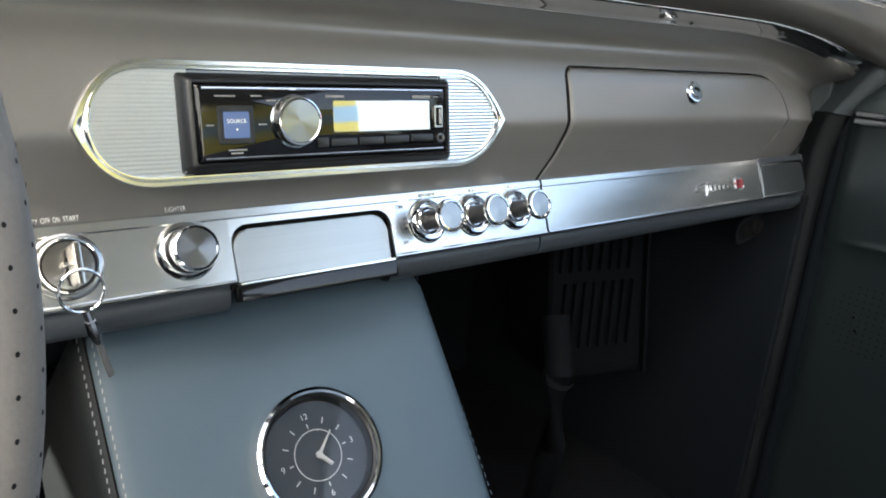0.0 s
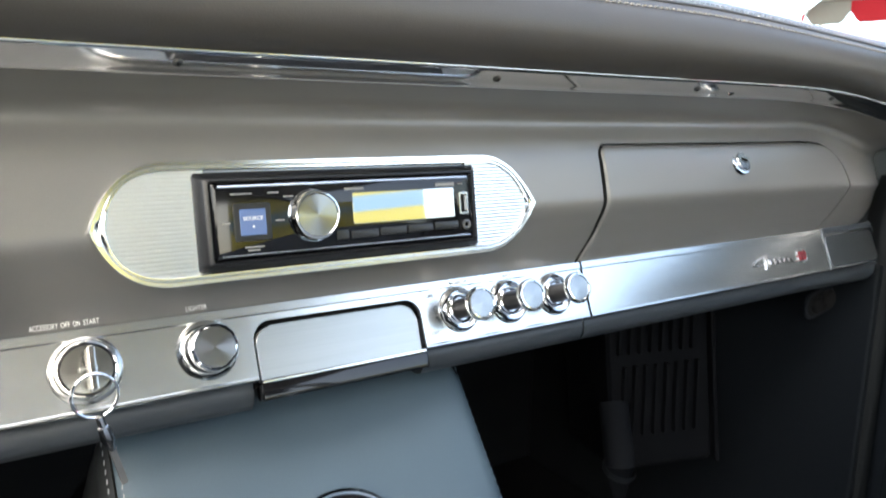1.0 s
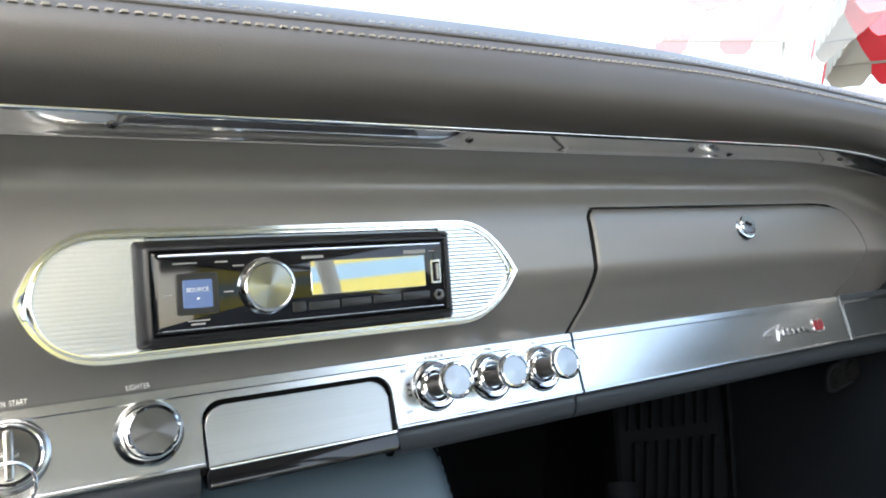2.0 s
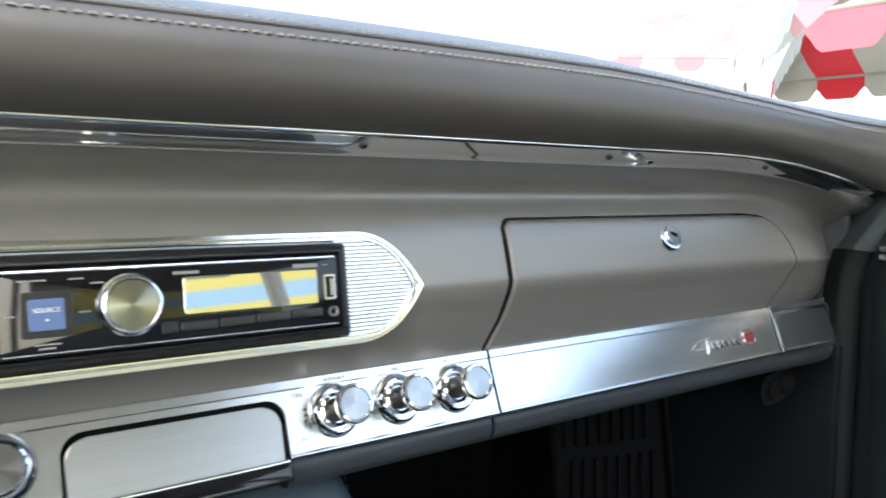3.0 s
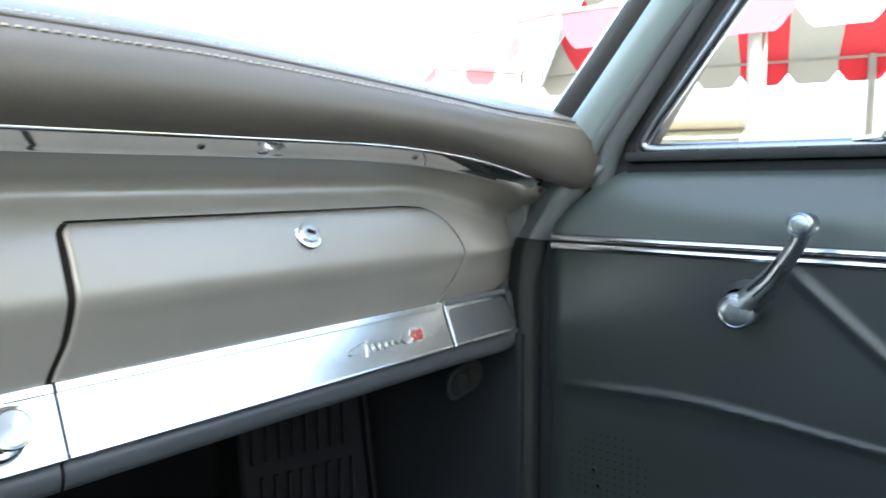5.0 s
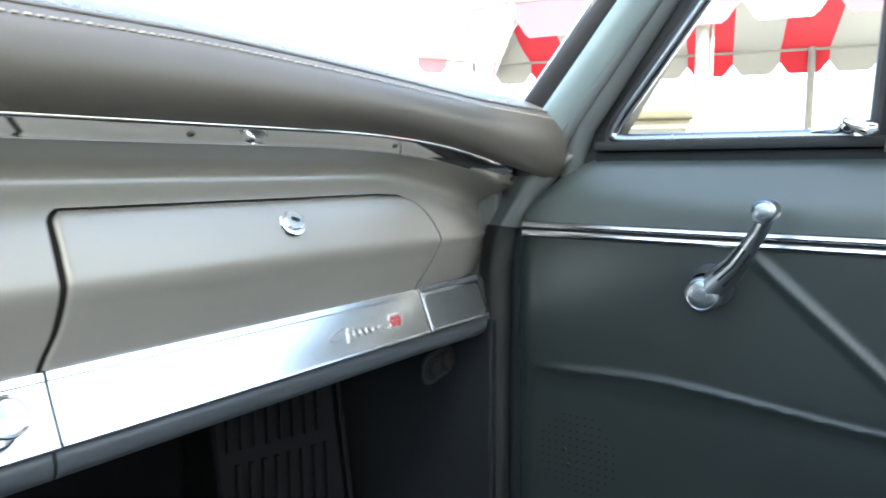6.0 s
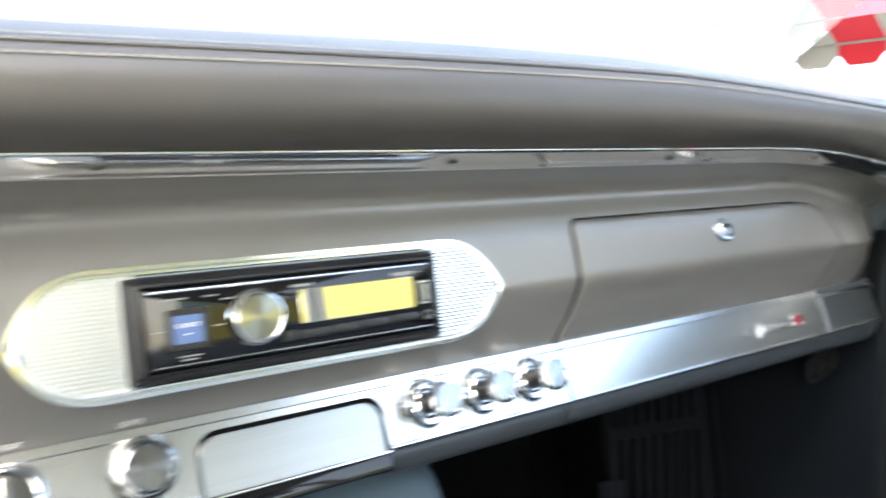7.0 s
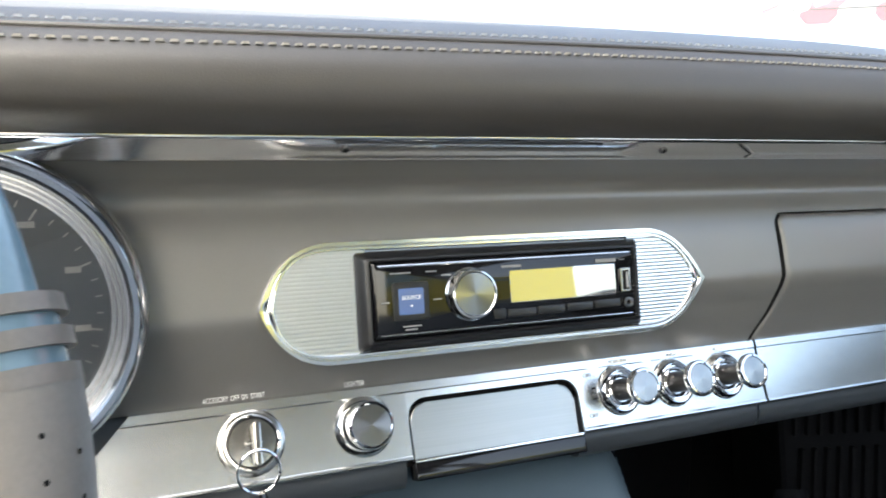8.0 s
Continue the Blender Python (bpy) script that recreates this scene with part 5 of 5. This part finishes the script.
def pillar_bar(pts, w, t, mat, label, name):
    """A rounded flat bar along points, with its wide face turned to the cabin; w is one width or one a point."""
    P = [Vector(p) for p in pts]
    ws = w if isinstance(w, list) else [w] * len(P)
    rows = []
    for k, p in enumerate(P):
        d = (P[min(k + 1, len(P) - 1)] - P[max(k - 1, 0)]).normalized()
        out = Vector((-0.72, -0.62, 0.18))
        side = d.cross(out).normalized()
        out = side.cross(d).normalized()
        h = ws[k] / 2
        prof = [(-h, -t), (-h, -t * 0.25), (-h * 0.85, 0), (-h / 3, t * 0.18), (h / 3, t * 0.18), (h * 0.85, 0), (h, -t * 0.25), (h, -t)]
        rows.append([p + side * s + out * o for s, o in prof])
    return part(name, grid(rows, close_v=True), mat, pillar, label, sharp=60)


def up_line(p, q, s):
    a, b = Vector(p), Vector(q)
    return [a + (b - a) * s * k / 5 for k in range(6)]


pillar_bar(up_line((0.735, -0.0080, 0.7470), (0.715, -0.1110, 0.8570), 4.3), 0.004, 0.004, SATIN, "thin bright edge", "bright_edge")
pillar_bar(up_line((0.728, -0.0180, 0.7330), (0.708, -0.1330, 0.8520), 4.0), 0.026, 0.010, RUBBER, "dark rubber band beside the glass", "rubber_band")
pillar_bar([(0.716, -0.050, 0.700)] + up_line((0.710, -0.0710, 0.7330), (0.692, -0.1690, 0.8430), 4.3), [0.030] + [0.037] * 6, 0.020, PAINT, "rounded grey painted post", "painted_post")
# The darker grey paints in shade on this face, which turns away from the light.
pillar_bar([(0.742, -0.074, 0.675)] + up_line((0.723, -0.0985, 0.7270), (0.704, -0.1880, 0.8420), 4.3), [0.022] + [0.025] * 6, 0.020, SEALGREY, "painted door frame, darkened for its shaded face", "door_frame")
pillar_bar([(0.720, -0.062, 0.696)] + up_line((0.7145, -0.0865, 0.7270), (0.6965, -0.1810, 0.8420), 4.3), 0.0120, 0.010, SEALGREY, "recessed seal strip", "frame_seal")


def seal_sheet(left, right, bulge, sink=0.0):
    """A rounded strip between two curves of (depth, height), swelling towards the cabin."""
    rows = []
    for i, ((ya, za), (yb, zb)) in enumerate(zip(left, right)):
        deep = sink if i == 0 else 0.0
        row = [(0.736, ya + 0.034, za), (0.722, ya + 0.016, za)]
        for k in range(11):
            t = k / 10
            row.append((0.7135 + 0.0115 * t + deep - (bulge if deep < 0.001 else 0) * math.sin(math.pi * t) ** 0.7, ya + (yb - ya) * t, za + (zb - za) * t))
        rows.append(row)
    return thicken(grid(rows), (0.012, 0, 0))


part("upper_seal", seal_sheet([(-0.050, 0.705), (-0.038, 0.682), (-0.022, 0.655), (-0.008, 0.634), (0.000, 0.6215)],
                              [(-0.098, 0.712), (-0.080, 0.694), (-0.046, 0.660), (-0.026, 0.634), (-0.019, 0.6195)], 0.006, 0.012), SEALGREY, pillar, "grey seal turning down beside the dashboard", sharp=60)
part("lower_seal", seal_sheet([(0.003, 0.6205), (0.009, 0.603), (0.013, 0.570), (0.014, 0.45), (0.014, 0.05)],
                              [(-0.017, 0.6185), (-0.012, 0.600), (-0.005, 0.570), (-0.003, 0.45), (-0.003, 0.05)], 0.004), SEALBLACK, pillar, "dark door seal below the dashboard", sharp=60)

kick_panel = thing("kick_panel", "dark vinyl kick panel at the side of the footwell", "kick panel", kind="structure")
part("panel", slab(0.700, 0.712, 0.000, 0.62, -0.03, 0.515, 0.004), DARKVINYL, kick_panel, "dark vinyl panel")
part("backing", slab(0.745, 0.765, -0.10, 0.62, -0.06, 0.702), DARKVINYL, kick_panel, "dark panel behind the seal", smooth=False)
part("end_panel", slab(0.726, 0.745, 0.010, 0.12, 0.45, 0.725, 0.003), SEALGREY, kick_panel, "grey end panel beside the dashboard")

bracket = thing("dash_bracket", "dark oval recess with two black buttons under the dashboard", "bracket")
_bm = Matrix.Translation((0.655, 0.045, 0.466)) @ Matrix.Rotation(radians(90), 4, "X") @ Matrix.Rotation(radians(10), 4, "Z")
part("surround", prism(rounded(0.062, 0.034, 0.016, 6), 0, 0.003, _bm, 0.0012), DARKVINYL, bracket, "dark oval surround")
part("recess", prism(rounded(0.052, 0.025, 0.012, 6), 0.001, 0.0034, _bm), GAPBLACK, bracket, smooth=False)
for _x, _r in ((-0.010, 0.010), (0.015, 0.0125)):
    part("button", lathe([(_r, 0.003), (_r, 0.006), (_r * 0.8, 0.0085), (0, 0.009)], 20, _bm @ Matrix.Translation((_x, 0, 0))), GAPBLACK, bracket)

# heater box with louvres under the dash
heater = thing("heater_box", "black heater box with upright louvres in the footwell", "heater box")
_hb = Matrix.Translation((0.550, 0.19, 0.37)) @ Matrix.Rotation(radians(-8), 4, "X") @ Matrix.Rotation(radians(-22), 4, "Z")
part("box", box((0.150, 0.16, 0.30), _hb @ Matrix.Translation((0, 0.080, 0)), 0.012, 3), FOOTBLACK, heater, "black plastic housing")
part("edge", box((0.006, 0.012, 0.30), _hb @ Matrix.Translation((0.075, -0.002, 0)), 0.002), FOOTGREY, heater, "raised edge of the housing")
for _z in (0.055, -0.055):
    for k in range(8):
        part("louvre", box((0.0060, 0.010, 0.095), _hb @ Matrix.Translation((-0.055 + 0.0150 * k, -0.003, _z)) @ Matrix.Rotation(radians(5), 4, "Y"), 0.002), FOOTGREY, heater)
part("hose", tube([(0.40, 0.13, 0.36), (0.385, 0.10, 0.30), (0.39, 0.10, 0.20), (0.42, 0.14, 0.08)], 0.017, 12), FOOTBLACK, heater, "hose darkened for the footwell's shade")
part("hose_clip", lathe([(0.0185, -0.004), (0.0195, 0), (0.0185, 0.004)], 20, Matrix.Translation((0.384, 0.10, 0.295)) @ Matrix.Rotation(radians(20), 4, "X")), DARKVINYL, heater)
transmission_tunnel = solid("transmission_tunnel", grid([[(0.17 * math.cos(radians(a)), y, 0.02 + 0.20 * math.sin(radians(a))) for a in range(0, 181, 12)] for y in (-1.9, -0.8, 0.1, 0.62)]), CARPET, "black carpeted tunnel along the floor", "floor tunnel", kind="structure")

# windscreen glass
_w = solid("windscreen", grid([[(x, 0.30 - 0.10 * (x / 0.74) ** 2 - 0.69 * t, 0.775 + 0.41 * t) for x in [-0.72 * (1 - 0.12 * t) + 1.44 * (1 - 0.12 * t) * k / 12 for k in range(13)]] for t in (0, 0.25, 0.5, 0.75, 1.0)]), DUSTYGLASS, "clear curved windscreen glass", "windscreen", kind="structure")
_w.visible_shadow = False

# ---- outside: ground, awnings, a parked car ----
GROUND = -0.36
bm = bmesh.new()
bmesh.ops.create_grid(bm, x_segments=8, y_segments=8, size=900)
bm.transform(Matrix.Translation((0, 0, GROUND)))
solid("ground", bm, CONCRETE, "pale sunlit concrete lot reaching to the horizon", "ground", kind="structure", smooth=False)


def scallop(p, q, outw, drop):
    """One hanging panel of the valance with a rounded lower edge, a few millimetres thick."""
    bm = bmesh.new()
    m = 14
    lo, hi = [], []
    for i in range(m + 1):
        t = i / m
        h = drop * (0.52 + 0.48 * min(1.0, 2.1 * math.sin(math.pi * t) ** 1.2))
        wave = outw * (0.012 + 0.010 * math.sin(math.pi * t))
        lo.append(bm.verts.new(p.lerp(q, t) + wave * 1.6 - Vector((0, 0, h))))
        hi.append(bm.verts.new(p.lerp(q, t) + wave * 0.4 + Vector((0, 0, 0.01))))
    for i in range(m):
        bm.faces.new((lo[i], lo[i + 1], hi[i + 1], hi[i]))
    return thicken(bm, -outw * 0.004)


def awning(name, corners, eave, peak, label, stripe=0.46, drop=0.22, phases=(0, 0, 0, 0), cloth=CANVASRED, plain=CANVASSHADED, near_stripe=None, striped=(1, 2, 3)):
    """A striped frame tent: four eave corners, a peak, valance panels, eave bars and poles."""
    tent = thing(name, label, "tent", "striped tents")
    C = [Vector((x, y, eave)) for x, y in corners]
    along = (C[2] - C[1]).normalized()
    rise = Vector((0, 0, peak - eave))
    ridge = [(C[0] + C[1]) / 2 + along * 0.3 + rise, (C[2] + C[3]) / 2 - along * 0.3 + rise]
    top = (ridge[0] + ridge[1]) / 2
    ends = [(ridge[0], ridge[0]), (ridge[0], ridge[1]), (ridge[1], ridge[1]), (ridge[1], ridge[0])]
    for s in range(4):
        a, b = C[s], C[(s + 1) % 4]
        n = max(2, round((b - a).length / (near_stripe if near_stripe and s == 3 else stripe)))
        d = (b - a) / n
        outw = Vector((d.y, -d.x, 0)).normalized()
        if (a + d - top).dot(outw) < 0:
            outw = -outw
        (e0, e1), length, sag = ends[s], (b - a).length, Vector((0, 0, -0.03))
        u0, u1 = [(e - a).dot(d.normalized()) for e in (e0, e1)]

        def top_at(u):
            """Where a stripe that runs straight up the slope meets the hip or the ridge."""
            if u <= u0:
                return a.lerp(e0, u / u0)
            if u >= u1:
                return b.lerp(e1, (length - u) / (length - u1))
            return e0.lerp(e1, (u - u0) / (u1 - u0))

        for k in range(n):
            red = (s in striped and (k + phases[s]) % 2 == 0) or (s == 0 and k == n - 1)
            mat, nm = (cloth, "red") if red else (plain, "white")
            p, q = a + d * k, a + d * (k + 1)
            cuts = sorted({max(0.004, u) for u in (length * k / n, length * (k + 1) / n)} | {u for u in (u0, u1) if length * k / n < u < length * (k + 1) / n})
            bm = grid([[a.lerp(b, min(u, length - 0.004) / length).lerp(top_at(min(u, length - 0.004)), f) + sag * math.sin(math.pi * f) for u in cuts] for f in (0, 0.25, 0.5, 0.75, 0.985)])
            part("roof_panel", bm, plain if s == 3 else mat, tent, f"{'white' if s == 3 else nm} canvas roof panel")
            # Red panels on the near side take the red with sunlight painted in.
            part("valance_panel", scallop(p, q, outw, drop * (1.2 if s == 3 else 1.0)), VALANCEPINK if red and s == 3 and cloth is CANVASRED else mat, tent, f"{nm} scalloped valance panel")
        part("eave_bar", tube([a, b], 0.020, 8), BARGREY, tent, "grey metal eave bar")
        if s < 2:
            continue
        g = Vector((a.x, a.y, GROUND))
        part("pole", tube([g, a], 0.030, 10, up=(1, 0, 0)), POLESHADED, tent, "white metal pole")
    return tent


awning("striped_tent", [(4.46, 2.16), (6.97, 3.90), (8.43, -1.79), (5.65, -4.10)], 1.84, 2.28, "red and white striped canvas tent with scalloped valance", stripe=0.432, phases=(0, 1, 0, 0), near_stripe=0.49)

awning("striped_tent", [(7.86, 5.98), (8.80, 8.38), (11.29, 7.03), (7.51, 4.01)], 2.64, 3.05, "distant red and white striped canvas tent, bright haze in its pale colours", stripe=0.56, drop=0.24, phases=(0, 1, 0, 0), cloth=CANVASHAZY, plain=CANVASPALE, near_stripe=0.62, striped=(1, 3))

solid("tent_pole", tube([(4.76, 0.945, GROUND), (4.76, 0.945, 1.84)], 0.041, 14, up=(1, 0, 0)), POLESHADED, "white tent pole at the canopy's near edge", "pole", "tent poles")
solid("tent_pole", tube([(4.80, 0.898, GROUND), (4.80, 0.898, 1.86)], 0.014, 10, up=(1, 0, 0)), POLESHADED, "thin white pole beside a tent pole", "pole", "tent poles")
solid("tent_pole", tube([(7.75, 0.79, GROUND), (7.75, 0.79, 1.86)], 0.034, 12, up=(1, 0, 0)), POLESHADED, "white tent pole at the canopy's far edge", "pole", "tent poles")

# a yellow building behind, which the stereo's gloss mirrors
building = thing("yellow_building", "yellow rendered building with a pale blue band", "building")
BM = Matrix.Translation((3.1, -11.6, GROUND)) @ Matrix.Rotation(radians(15), 4, "Z") @ Matrix.Translation((-0.6, 0, 0))
part("wall", box((8.4, 0.4, 2.72), BM @ Matrix.Translation((0, 0, 1.36))), YELLOWWALL, building, "yellow rendered wall", smooth=False)
part("band", box((8.42, 0.42, 0.28), BM @ Matrix.Translation((0, 0, 2.86))), BLUEWALL, building, "pale blue painted band", smooth=False)
part("upper_wall", box((8.4, 0.4, 0.42), BM @ Matrix.Translation((0, 0, 3.21))), YELLOWWALL, building, "yellow rendered upper wall", smooth=False)

parked_car = thing("parked_car", "tan parked car under the striped tent", "car")
PCM = Matrix.Translation((9.25, 2.95, GROUND)) @ Matrix.Rotation(radians(-72), 4, "Z") @ Matrix.Diagonal((0.90, 0.95, 1.17, 1))
part("body", box((1.8, 4.4, 0.62), PCM @ Matrix.Translation((0, 0, 0.66)), 0.16, 4), TAN, parked_car, "tan painted body")
part("roof", box((1.35, 1.75, 0.13), PCM @ Matrix.Translation((0, -0.1, 1.465)), 0.055, 5), TAN, parked_car, "tan roof")
part("roof_lining", box((1.25, 1.60, 0.10), PCM @ Matrix.Translation((0, -0.1, 1.372)), 0.02, 2), CREAM, parked_car, "cream roof lining")
for sx in (-0.60, 0.60):
    for sy, w in ((-0.86, 0.07), (0.10, 0.20), (0.70, 0.07)):
        part("roof_post", box((0.06, w, 0.46), PCM @ Matrix.Translation((sx, sy, 1.14)), 0.015), CREAM, parked_car)
part("mirror", box((0.05, 0.40, 0.11), PCM @ Matrix.Translation((0.64, -0.42, 1.25)), 0.04, 3), RUBBER, parked_car, "dark oval mirror")
for sx in (-0.8, 0.8):
    for sy in (-1.35, 1.35):
        part("wheel", lathe([(0.31, -0.09), (0.33, -0.06), (0.33, 0.06), (0.31, 0.09), (0.18, 0.09), (0, 0.07)], 24, PCM @ Matrix.Translation((sx, sy, 0.33)) @ Matrix.Rotation(radians(90), 4, "Y")), RUBBER, parked_car)
